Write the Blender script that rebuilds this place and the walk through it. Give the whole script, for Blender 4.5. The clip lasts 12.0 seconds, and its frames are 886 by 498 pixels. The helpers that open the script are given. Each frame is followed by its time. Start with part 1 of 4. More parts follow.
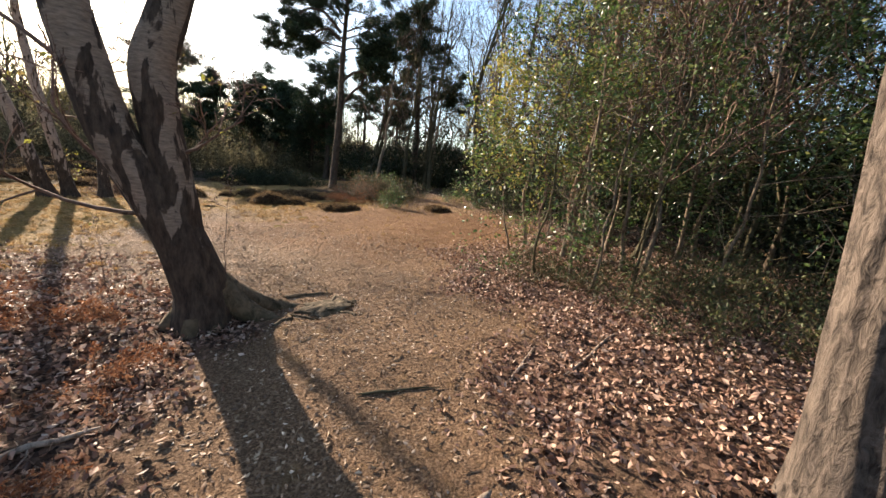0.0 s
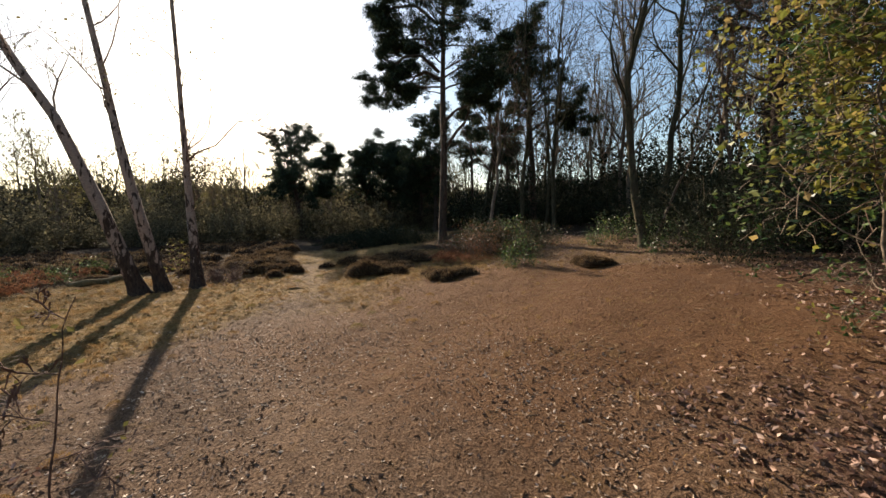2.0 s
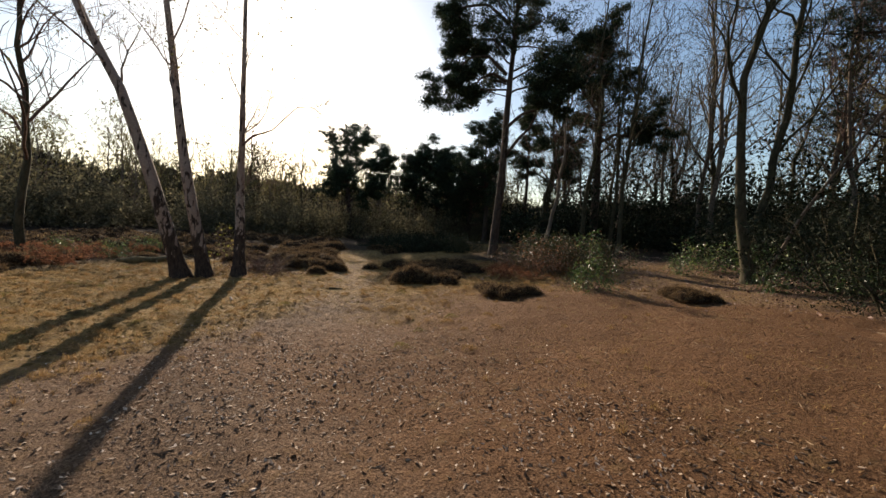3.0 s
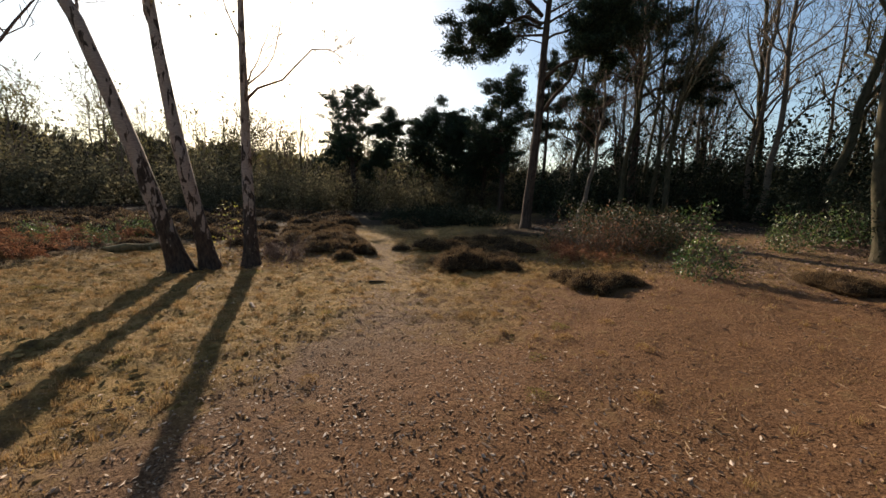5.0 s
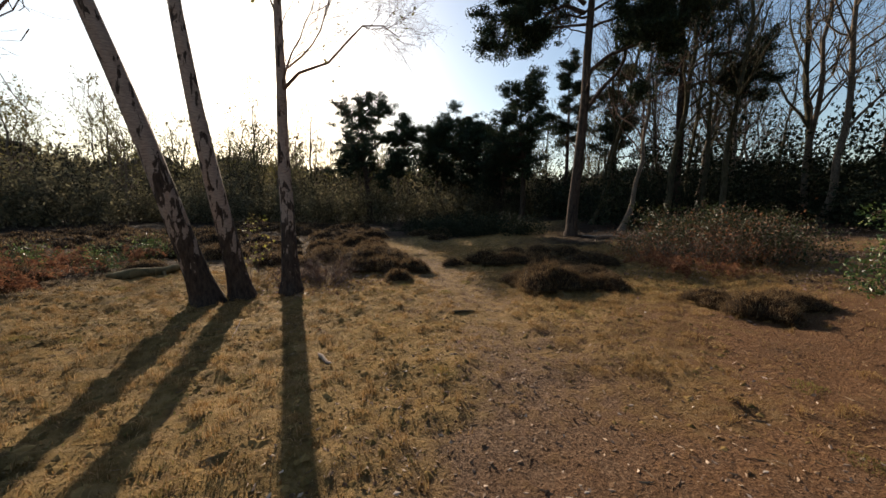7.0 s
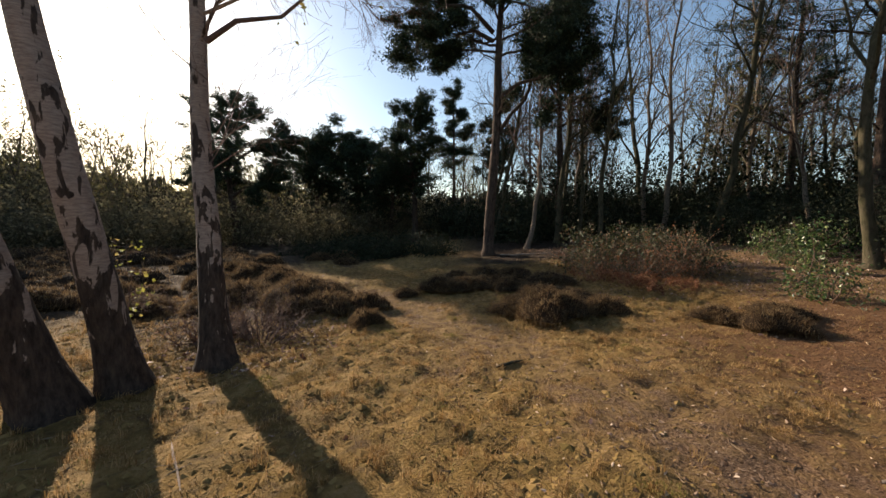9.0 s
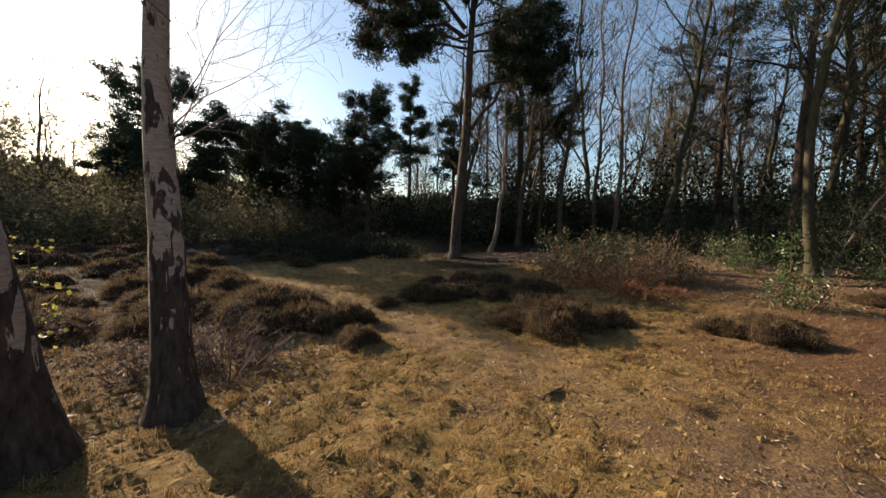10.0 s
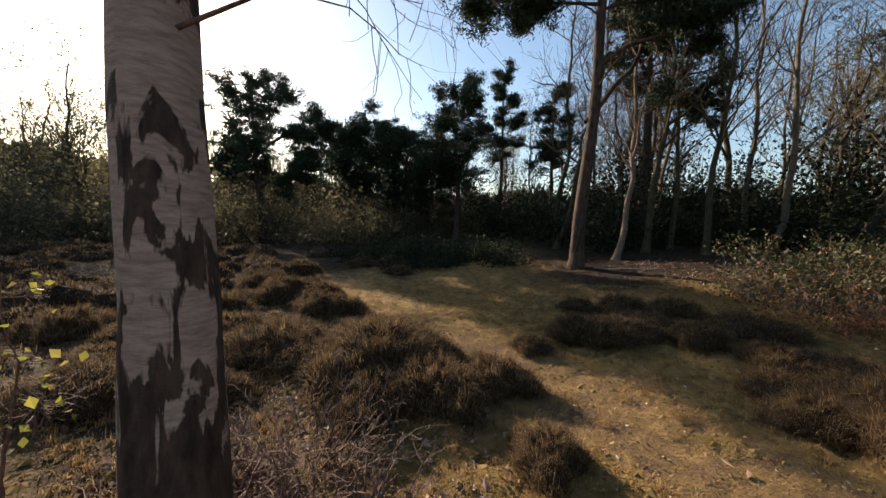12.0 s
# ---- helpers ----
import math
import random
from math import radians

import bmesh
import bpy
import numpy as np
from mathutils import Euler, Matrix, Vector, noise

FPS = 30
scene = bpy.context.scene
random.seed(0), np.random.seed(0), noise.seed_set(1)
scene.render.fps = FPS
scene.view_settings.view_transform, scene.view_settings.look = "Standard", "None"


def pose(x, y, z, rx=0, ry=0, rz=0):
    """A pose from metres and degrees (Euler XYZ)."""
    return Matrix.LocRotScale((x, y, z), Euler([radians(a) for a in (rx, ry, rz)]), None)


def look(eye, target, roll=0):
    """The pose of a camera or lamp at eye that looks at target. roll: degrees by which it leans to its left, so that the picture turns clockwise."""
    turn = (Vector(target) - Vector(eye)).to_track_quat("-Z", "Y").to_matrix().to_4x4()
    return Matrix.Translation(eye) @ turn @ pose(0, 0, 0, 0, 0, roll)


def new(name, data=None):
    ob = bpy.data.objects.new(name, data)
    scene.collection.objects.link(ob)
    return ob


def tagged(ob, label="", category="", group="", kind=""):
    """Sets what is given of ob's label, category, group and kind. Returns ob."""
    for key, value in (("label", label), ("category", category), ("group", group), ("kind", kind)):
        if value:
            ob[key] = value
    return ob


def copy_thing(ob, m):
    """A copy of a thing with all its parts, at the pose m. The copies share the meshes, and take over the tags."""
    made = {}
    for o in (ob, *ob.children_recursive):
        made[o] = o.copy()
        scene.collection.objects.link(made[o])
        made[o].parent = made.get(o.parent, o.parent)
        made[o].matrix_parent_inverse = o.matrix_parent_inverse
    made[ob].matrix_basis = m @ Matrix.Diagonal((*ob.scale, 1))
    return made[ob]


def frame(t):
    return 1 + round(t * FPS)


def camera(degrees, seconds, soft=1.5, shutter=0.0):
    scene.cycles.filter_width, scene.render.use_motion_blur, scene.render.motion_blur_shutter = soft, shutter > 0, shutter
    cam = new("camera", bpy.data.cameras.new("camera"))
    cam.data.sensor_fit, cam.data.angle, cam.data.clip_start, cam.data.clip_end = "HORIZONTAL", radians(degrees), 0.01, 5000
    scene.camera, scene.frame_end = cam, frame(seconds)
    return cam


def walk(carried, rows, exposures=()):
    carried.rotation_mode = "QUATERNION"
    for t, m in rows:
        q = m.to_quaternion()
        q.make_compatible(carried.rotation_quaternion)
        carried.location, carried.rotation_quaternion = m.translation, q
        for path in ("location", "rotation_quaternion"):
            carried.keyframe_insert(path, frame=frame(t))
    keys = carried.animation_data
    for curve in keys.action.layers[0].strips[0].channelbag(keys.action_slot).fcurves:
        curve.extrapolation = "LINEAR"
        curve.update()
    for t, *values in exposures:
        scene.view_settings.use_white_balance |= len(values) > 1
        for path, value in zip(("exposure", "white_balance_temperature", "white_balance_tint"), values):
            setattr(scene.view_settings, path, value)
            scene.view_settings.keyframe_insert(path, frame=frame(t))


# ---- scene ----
cam = camera(103.1, 12.0)
PATH = [
    (0, (-0.11, -0.145, 1.534), (-0.076, 1.818, 1.154), 6.6),
    (0.5, (-0.357, 0.98, 1.626), (-0.515, 2.961, 1.402), 1.7),
    (1, (-0.502, 1.886, 1.607), (-0.915, 3.839, 1.48), 3.1),
    (1.5, (-0.787, 2.841, 1.544), (-1.39, 4.741, 1.38), 2.1),
    (2, (-1.074, 3.594, 1.612), (-1.682, 5.49, 1.433), -1.3),
    (2.5, (-1.439, 4.096, 1.577), (-2.196, 5.941, 1.431), 4.1),
    (3, (-1.776, 4.478, 1.486), (-2.605, 6.293, 1.362), 3.8),
    (3.2, (-1.933, 4.595, 1.491), (-2.777, 6.401, 1.321), 4.2),
    (4.8, (-3.455, 5.389, 1.454), (-4.313, 7.183, 1.241), 3.5),
    (5, (-3.588, 5.462, 1.512), (-4.392, 7.269, 1.216), 2.6),
    (5.5, (-4.05, 5.659, 1.459), (-4.802, 7.48, 1.119), 4.1),
    (6, (-4.527, 5.837, 1.459), (-5.368, 7.635, 1.218), 2.5),
    (6.5, (-4.984, 5.987, 1.48), (-5.776, 7.815, 1.297), 0.5),
    (6.7, (-5.142, 6.052, 1.393), (-5.987, 7.851, 1.173), 0.4),
    (8.3, (-6.888, 6.61, 1.403), (-7.274, 8.548, 1.095), 3.2),
    (8.5, (-7.099, 6.654, 1.423), (-7.391, 8.606, 1.099), 0.3),
    (9, (-7.572, 6.911, 1.365), (-7.671, 8.905, 1.245), 0.9),
    (9.5, (-8.0, 7.238, 1.363), (-7.837, 9.23, 1.296), 2.0),
    (10, (-8.389, 7.562, 1.389), (-8.17, 9.546, 1.278), 2.5),
    (10.5, (-8.824, 8.078, 1.412), (-8.843, 10.069, 1.217), 2.6),
    (11, (-9.087, 8.525, 1.43), (-9.114, 10.522, 1.328), 3.3),
    (11.5, (-9.26, 9.069, 1.443), (-9.424, 11.059, 1.334), 4.0),
    (12, (-9.39, 9.608, 1.466), (-9.599, 11.592, 1.328), 2.5),
]
walk(cam, [(t, look(eye, target, roll)) for t, eye, target, roll in PATH],
     [(0.0, 1.78), (0.5, 1.85), (1.0, 1.7), (1.5, 1.25), (2.0, 0.92), (2.5, 0.65), (5.0, 0.78), (6.5, 0.58), (8.5, 0.98), (9.5, 0.9), (10.5, 1.15), (11.5, 1.15), (12.0, 1.12)])

# ---- sun, sky and exposure ----
SUN_AZ, SUN_EL = 48.5, 21.5
sun_way = Vector((-math.sin(radians(SUN_AZ)) * math.cos(radians(SUN_EL)), math.cos(radians(SUN_AZ)) * math.cos(radians(SUN_EL)), math.sin(radians(SUN_EL))))
sun = new("sun", bpy.data.lights.new("sun", "SUN"))
sun.data.energy, sun.data.angle, sun.data.color = 5.0, radians(0.6), (1.0, 0.825, 0.64)
sun.matrix_world = look(sun_way * 60, (0, 0, 0))
world = bpy.data.worlds.new("sky")
scene.world = world
world.use_nodes = True
wt = world.node_tree
sky = wt.nodes.new("ShaderNodeTexSky")
sky.sky_type, sky.sun_disc = "NISHITA", False
sky.sun_elevation, sky.sun_rotation = radians(SUN_EL), radians(-SUN_AZ)
sky.air_density, sky.dust_density, sky.ozone_density = 1.2, 1.0, 1.8
wt.links.new(sky.outputs[0], wt.nodes["Background"].inputs[0])
wt.nodes["Background"].inputs[1].default_value = 0.095

R = np.random.default_rng(7)


# ---- the lie of the ground ----
def height(x, y):
    """Ground height: flat heath to the west, rising gently to the north-east."""
    x, y = np.asarray(x, float), np.asarray(y, float)
    s = x + 0.55 * y - 0.3
    soft = np.logaddexp(0.0, s / 1.2) * 1.2
    rise = 0.085 * soft
    rise = 1.4 * np.tanh(rise / 1.4)
    swell = 0.03 * np.sin(0.9 * x + 1.3) * np.cos(0.7 * y) + 0.018 * np.sin(2.1 * x - 1.1 * y) + 0.012 * np.sin(3.7 * y + 1.9 * x)
    return rise - 0.05 + swell


def hz(x, y):
    return float(height(x, y))


PATH_LINE = np.array([(-1.0, -6.0), (-0.5, 0.0), (-0.6, 3.5), (-2.0, 5.4), (-4.2, 6.7), (-6.4, 10.3), (-9.2, 14.0), (-12.6, 18.3), (-15.6, 21.8), (-19.0, 24.5), (-24.0, 27.0)])
PATH_HALF = np.array([0.7, 0.75, 1.0, 1.7, 1.7, 0.25, 0.6, 0.7, 0.7, 0.7, 0.7])


def path_off(x, y):
    """How far outside the trodden line a place lies, in metres; negative on it."""
    x, y = np.asarray(x, float), np.asarray(y, float)
    best = np.full(x.shape, 1e9)
    for i in range(len(PATH_LINE) - 1):
        a, b = PATH_LINE[i], PATH_LINE[i + 1]
        ab = b - a
        k = np.clip(((x - a[0]) * ab[0] + (y - a[1]) * ab[1]) / (ab @ ab), 0, 1)
        d = np.hypot(x - a[0] - k * ab[0], y - a[1] - k * ab[1]) - (PATH_HALF[i] * (1 - k) + PATH_HALF[i + 1] * k)
        best = np.minimum(best, d)
    return best


def smooth(a, b, v):
    k = np.clip((v - a) / (b - a), 0, 1)
    return k * k * (3 - 2 * k)


def wob(x, y, f=1.0, p=0.0):
    return (np.sin(1.7 * f * x + 2.3 * p + 1.1 * np.sin(1.3 * f * y + p)) + np.sin(1.9 * f * y - 1.7 * p + 1.3 * np.sin(1.1 * f * x + 2 * p))) * 0.5


def zones(x, y):
    """Weights of litter, grass, red earth, heath and wood floor (with painted tree shade) at a place."""
    p = path_off(x, y) + 0.4 * wob(x, y, 1.6, 0.4) + 0.2 * wob(x, y, 4.3, 1.4)
    w = wob(x, y, 0.8, 1.0)
    start = smooth(7.2, 5.0, y - 0.35 * x + 0.6 * w)
    litter = start * smooth(-0.1, 0.7, p)
    litter = np.maximum(litter, smooth(0.6, 2.4, x - 0.12 * (y - 6) + 0.6 * w) * smooth(12.5, 10, y) * 0.9)
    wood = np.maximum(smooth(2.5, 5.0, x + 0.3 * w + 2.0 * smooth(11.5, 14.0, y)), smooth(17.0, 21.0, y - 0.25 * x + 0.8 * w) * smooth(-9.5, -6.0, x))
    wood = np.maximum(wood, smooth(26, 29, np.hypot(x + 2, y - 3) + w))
    red = smooth(-7.5, -3.5, x + 0.8 * w) * smooth(5.0, 7.5, y + 0.5 * w) * smooth(12.6, 11.4, y + 0.25 * x + 0.4 * w)
    heath = smooth(0.15, 0.8, p) * smooth(-9.2, -10.6, x + 0.15 * (y - 12) + 0.5 * w) * smooth(10.0, 11.2, y + 0.25 * (x + 10) + 0.5 * w)
    heath = np.maximum(heath, smooth(-12.4, -14.2, x + 0.5 * w))
    grass = smooth(-0.6, 0.9, p) * smooth(-4.0, -6.6, x - 0.25 * (y - 7) + 0.8 * w) + smooth(11.5, 13.0, y + 0.2 * x) * (0.75 - 0.5 * smooth(-5.0, -1.0, x))
    grass = np.maximum(grass, 0.55 * smooth(7.8, 10.2, y) * smooth(-3.4, -5.4, x))
    return litter, np.clip(grass, 0, 1), red, heath, wood


# ---- mesh helpers ----
def mesh_of(name, verts, faces, material, smooth_faces=True):
    """One mesh from arrays of corners and of faces that all have the same number of corners."""
    verts, faces = np.asarray(verts, np.float32), np.asarray(faces, np.int32)
    me = bpy.data.meshes.new(name)
    n, k = faces.shape
    me.vertices.add(len(verts))
    me.vertices.foreach_set("co", verts.ravel())
    me.loops.add(n * k)
    me.loops.foreach_set("vertex_index", faces.ravel())
    me.polygons.add(n)
    me.polygons.foreach_set("loop_start", np.arange(0, n * k, k, dtype=np.int32))
    me.polygons.foreach_set("use_smooth", np.full(n, smooth_faces, bool))
    me.update(calc_edges=True)
    me.materials.append(material)
    return me


def piece(name, me, parent=None, label="", kind=""):
    ob = new(name, me)
    if parent is not None:
        ob.parent = parent
    return tagged(ob, label, "", "", kind)


def thing(name, x, y, label, category, group="", sink=0.02, turn=0.0, size=1.0):
    ob = new(name)
    ob.matrix_world = Matrix.LocRotScale((x, y, hz(x, y) - sink), Euler((0, 0, radians(turn))), (size, size, size))
    return tagged(ob, label, category, group)


def place(x, y, turn=0.0, sink=0.02):
    return pose(x, y, hz(x, y) - sink, 0, 0, turn)


class Wood:
    """Gathers tapering tubes along lines into one mesh."""

    def __init__(self):
        self.v, self.f, self.n = [], [], 0

    def tube(self, pts, radii, sides=5, rough=0.0, ridge=0.0):
        pts, radii = np.asarray(pts, float), np.asarray(radii, float)
        t = np.gradient(pts, axis=0)
        t /= np.linalg.norm(t, axis=1)[:, None] + 1e-9
        ref = np.array((0.0, 0.0, 1.0)) if abs(t[0, 2]) < 0.8 else np.array((1.0, 0.0, 0.0))
        u = np.cross(t, ref)
        u /= np.linalg.norm(u, axis=1)[:, None] + 1e-9
        w = np.cross(t, u)
        a = np.arange(sides) * 2 * np.pi / sides
        r = radii[:, None] * (1 + (R.normal(0, rough, (len(pts), sides)) if rough else 0))
        if ridge:
            q = np.cumsum(np.full(len(pts), 0.33))[:, None]
            r = r * (1 + ridge * (0.6 * np.sin(9 * a + 2.0 * np.sin(q * 0.8)) + 0.5 * np.sin(15 * a - 1.7 * np.sin(q * 1.3)) + 0.3 * np.sin(q * 1.9 + 3 * a)))
        ring = pts[:, None, :] + r[:, :, None] * (np.cos(a)[None, :, None] * u[:, None, :] + np.sin(a)[None, :, None] * w[:, None, :])
        m = len(pts)
        i, j = np.meshgrid(np.arange(m - 1), np.arange(1 if sides == 2 else sides), indexing="ij")
        k = (j + 1) % sides
        q = np.stack([i * sides + j, i * sides + k, (i + 1) * sides + k, (i + 1) * sides + j], -1).reshape(-1, 4) + self.n
        self.v.append(ring.reshape(-1, 3)), self.f.append(q)
        self.n += m * sides

    def mesh(self, name, material):
        return mesh_of(name, np.concatenate(self.v), np.concatenate(self.f), material)


def leaf_mesh(name, centres, size, material, aspect=0.5, droop=0.0, flat=0.0, spread=0.35):
    """Many small folded leaves, a kite of two triangles each, round the given centres."""
    c = np.asarray(centres, float)
    n = len(c)
    d = R.normal(0, 1, (n, 3))
    d[:, 2] = d[:, 2] * (1 - flat) - droop
    d /= np.linalg.norm(d, axis=1)[:, None]
    s = np.cross(d, R.normal(0, 1, (n, 3)) * (1 - flat) + np.array((0, 0, 1.5 * flat)))
    s /= np.linalg.norm(s, axis=1)[:, None] + 1e-9
    nor = np.cross(d, s)
    ln = size * (1 + R.uniform(-spread, spread, (n, 1)))
    a, b = c - d * ln * 0.5, c + d * ln * 0.5
    mid = c + nor * ln * 0.1
    l, r = mid + s * ln * aspect * 0.5, mid - s * ln * aspect * 0.5
    v = np.stack([a, l, b, r], 1).reshape(-1, 3)
    i = np.arange(n)[:, None] * 4
    f = np.concatenate([i + np.array([[0, 1, 2]]), i + np.array([[0, 2, 3]])], 0)
    return mesh_of(name, v, f, material, False)


def blade_mesh(name, roots, length, width, material, lean=0.35, spread=0.4, up=None):
    """Thin upright blades or twigs, one triangle pair each, bent outward."""
    c = np.asarray(roots, float)
    n = len(c)
    az = R.uniform(0, 2 * np.pi, n)
    ln = length * (1 + R.uniform(-spread, spread, n))
    k = np.abs(R.normal(0, lean, n))
    out = np.stack([np.cos(az), np.sin(az), np.zeros(n)], 1) if up is None else up
    side = np.stack([-np.sin(az), np.cos(az), np.zeros(n)], 1) * width * 0.5
    mid = c + out * (k * ln * 0.35)[:, None]
    mid[:, 2] += ln * 0.55
    tip = c + out * (k * ln)[:, None]
    tip[:, 2] += ln * np.clip(1 - 0.4 * k, 0.2, 1)
    v = np.stack([c - side, c + side, mid + side * 0.8, mid - side * 0.8, tip], 1).reshape(-1, 3)
    i = np.arange(n)[:, None] * 5
    f = np.concatenate([i + np.array([[0, 1, 2]]), i + np.array([[0, 2, 3]]), i + np.array([[3, 2, 4]])], 0)
    return mesh_of(name, v, f, material, False)


# ---- materials ----
class Nodes:
    def __init__(self, name):
        self.m = bpy.data.materials.new(name)
        self.m.use_nodes = True
        self.t = self.m.node_tree
        self.b = self.t.nodes["Principled BSDF"]
        self.out = self.t.nodes["Material Output"]

    def n(self, kind, **values):
        node = self.t.nodes.new("ShaderNode" + kind)
        for key, v in values.items():
            node.inputs[key].default_value = v
        return node

    def link(self, a, b):
        self.t.links.new(a, b)

    def coords(self, scale=(1, 1, 1), kind="Object"):
        co, mp = self.n("TexCoord"), self.n("Mapping")
        mp.inputs["Scale"].default_value = scale
        self.link(co.outputs[kind], mp.inputs[0])
        return mp.outputs[0]

    def noise(self, vec, scale, detail=4.0, rough=0.6, distortion=0.0):
        x = self.n("TexNoise", Scale=scale, Detail=detail, Roughness=rough, Distortion=distortion)
        self.link(vec, x.inputs["Vector"])
        return x.outputs["Fac"]

    def ramp(self, fac, stops):
        r = self.n("ValToRGB")
        e = r.color_ramp.elements
        while len(e) < len(stops):
            e.new(0.5)
        for el, (p, c) in zip(e, stops):
            el.position, el.color = p, (*c, 1)
        self.link(fac, r.inputs[0])
        return r.outputs[0]

    def mix(self, fac, a, b):
        x = self.n("Mix")
        x.data_type = "RGBA"
        for sock, v in ((x.inputs[0], fac), (x.inputs[6], a), (x.inputs[7], b)):
            if isinstance(v, (int, float)):
                sock.default_value = v
            elif isinstance(v, tuple):
                sock.default_value = (*v, 1)
            else:
                self.link(v, sock)
        return x.outputs[2]

    def maths(self, op, a, b=0.0, clamp=False):
        x = self.n("Math")
        x.operation, x.use_clamp = op, clamp
        for i, v in enumerate((a, b)):
            if isinstance(v, (int, float)):
                x.inputs[i].default_value = v
            else:
                self.link(v, x.inputs[i])
        return x.outputs[0]

    def bump(self, h, strength=0.5, distance=0.02):
        b = self.n("Bump", Strength=strength, Distance=distance)
        self.link(h, b.inputs["Height"])
        self.link(b.outputs[0], self.b.inputs["Normal"])

    def colour(self, c, rough=0.85, spec=0.2):
        self.link(c, self.b.inputs["Base Color"])
        self.b.inputs["Roughness"].default_value = rough
        self.b.inputs["Specular IOR Level"].default_value = spec
        return self

    def translucent(self, c, share):
        tr, mx = self.n("BsdfTranslucent"), self.n("MixShader", Fac=share)
        self.link(c, tr.inputs["Color"])
        self.link(self.b.outputs[0], mx.inputs[1])
        self.link(tr.outputs[0], mx.inputs[2])
        self.link(mx.outputs[0], self.out.inputs[0])


def leaf_material(name, stops, share, rough=0.5, spec=0.4):
    m = Nodes(name)
    g = m.n("NewGeometry")
    c = m.ramp(g.outputs["Random Per Island"], stops)
    m.colour(c, rough, spec)
    if share:
        m.translucent(c, share)
    return m.m


def bark_material(name, dark, light, scale=14.0, stretch=0.25, strength=0.9, moss=0.0):
    m = Nodes(name)
    v = m.coords((1, 1, stretch))
    a = m.noise(v, scale, 6, 0.7, 0.6)
    b = m.noise(m.coords(), 1.3, 3)
    c = m.ramp(a, [(0.35, dark), (0.6, light)])
    c = m.mix(m.ramp(b, [(0.4, (0, 0, 0)), (0.7, (0.6, 0.6, 0.6))]), c, tuple(x * 0.6 for x in light))
    if moss:
        c = m.mix(m.maths("MULTIPLY", m.noise(m.coords(), 3.0, 4), moss), c, (0.10, 0.12, 0.03))
    m.colour(c, 0.9, 0.15)
    m.bump(a, strength, 0.03)
    return m.m


def birch_material(name="birch_bark", k0=0.005, pale0=(0.21, 0.152, 0.118), pale1=(0.41, 0.315, 0.25), size=13.0):
    m = Nodes(name)
    v = m.coords((1, 1, 0.30))
    a = m.noise(v, size, 4, 0.55, 0.5)
    fine = m.noise(m.coords((1, 1, 5.0)), 14.0, 4, 0.7)
    sep = m.n("SeparateXYZ")
    m.link(m.coords(), sep.inputs[0])
    low = m.maths("MULTIPLY", m.maths("SUBTRACT", 1.75, sep.outputs["Z"]), 0.055)
    low = m.maths("MAXIMUM", low, -0.05)
    foot = m.maths("MAXIMUM", m.maths("MULTIPLY", m.maths("SUBTRACT", 1.3, sep.outputs["Z"]), 0.12), 0.0)
    k = m.maths("ADD", m.maths("ADD", a, low), m.maths("ADD", foot, k0))
    pale = m.ramp(fine, [(0.3, pale0), (0.65, pale1)])
    dark = m.ramp(m.noise(v, 22, 5, 0.7), [(0.35, (0.025, 0.018, 0.014)), (0.7, (0.10, 0.07, 0.05))])
    f = m.ramp(k, [(0.525, (0, 0, 0)), (0.555, (1, 1, 1))])
    m.colour(m.mix(f, pale, dark), 0.85, 0.2)
    m.bump(m.maths("ADD", m.maths("MULTIPLY", a, 0.7), m.maths("MULTIPLY", fine, 0.3)), 0.7, 0.025)
    return m.m


BIRCH = birch_material()
BIG_BARK = birch_material("old_birch_bark", 0.045, (0.12, 0.09, 0.07), (0.30, 0.225, 0.17), 7.0)
ROOT_BARK = bark_material("root_bark", (0.03, 0.022, 0.015), (0.17, 0.12, 0.08), 14.0, 0.7, 1.0, 0.15)
PINE_BARK = bark_material("pine_bark", (0.018, 0.014, 0.011), (0.11, 0.075, 0.054), 11.0, 0.3, 1.0)
ORANGE_BARK = bark_material("young_pine_bark", (0.06, 0.04, 0.03), (0.26, 0.17, 0.11), 12.0, 0.4, 0.7)
RIDGED_BARK = bark_material("ridged_bark", (0.025, 0.02, 0.017), (0.15, 0.118, 0.095), 24.0, 0.4, 1.0)
DARK_BARK = bark_material("woodland_bark", (0.022, 0.017, 0.013), (0.095, 0.072, 0.052), 12.0, 0.35, 0.6, 0.3)
TWIG = bark_material("twig_bark", (0.07, 0.045, 0.035), (0.20, 0.13, 0.10), 30.0, 0.5, 0.2)
PALE_TWIG = bark_material("pale_stem_bark", (0.05, 0.037, 0.027), (0.24, 0.185, 0.135), 25.0, 0.5, 0.3)
NEEDLE = leaf_material("pine_needles", [(0.0, (0.012, 0.022, 0.012)), (0.6, (0.03, 0.045, 0.022)), (1.0, (0.07, 0.085, 0.04))], 0.15, 0.6, 0.2)
HOLLY = leaf_material("holly_leaves", [(0.0, (0.02, 0.045, 0.012)), (0.5, (0.05, 0.095, 0.026)), (0.82, (0.11, 0.16, 0.04)), (1.0, (0.30, 0.33, 0.12))], 0.35, 0.36, 0.5)
YOUNG = leaf_material("young_leaves", [(0.0, (0.12, 0.14, 0.03)), (0.6, (0.26, 0.25, 0.05)), (1.0, (0.36, 0.26, 0.10))], 0.55, 0.5, 0.3)
BUD = leaf_material("spring_buds", [(0.0, (0.10, 0.10, 0.03)), (1.0, (0.22, 0.18, 0.07))], 0.5, 0.6, 0.2)
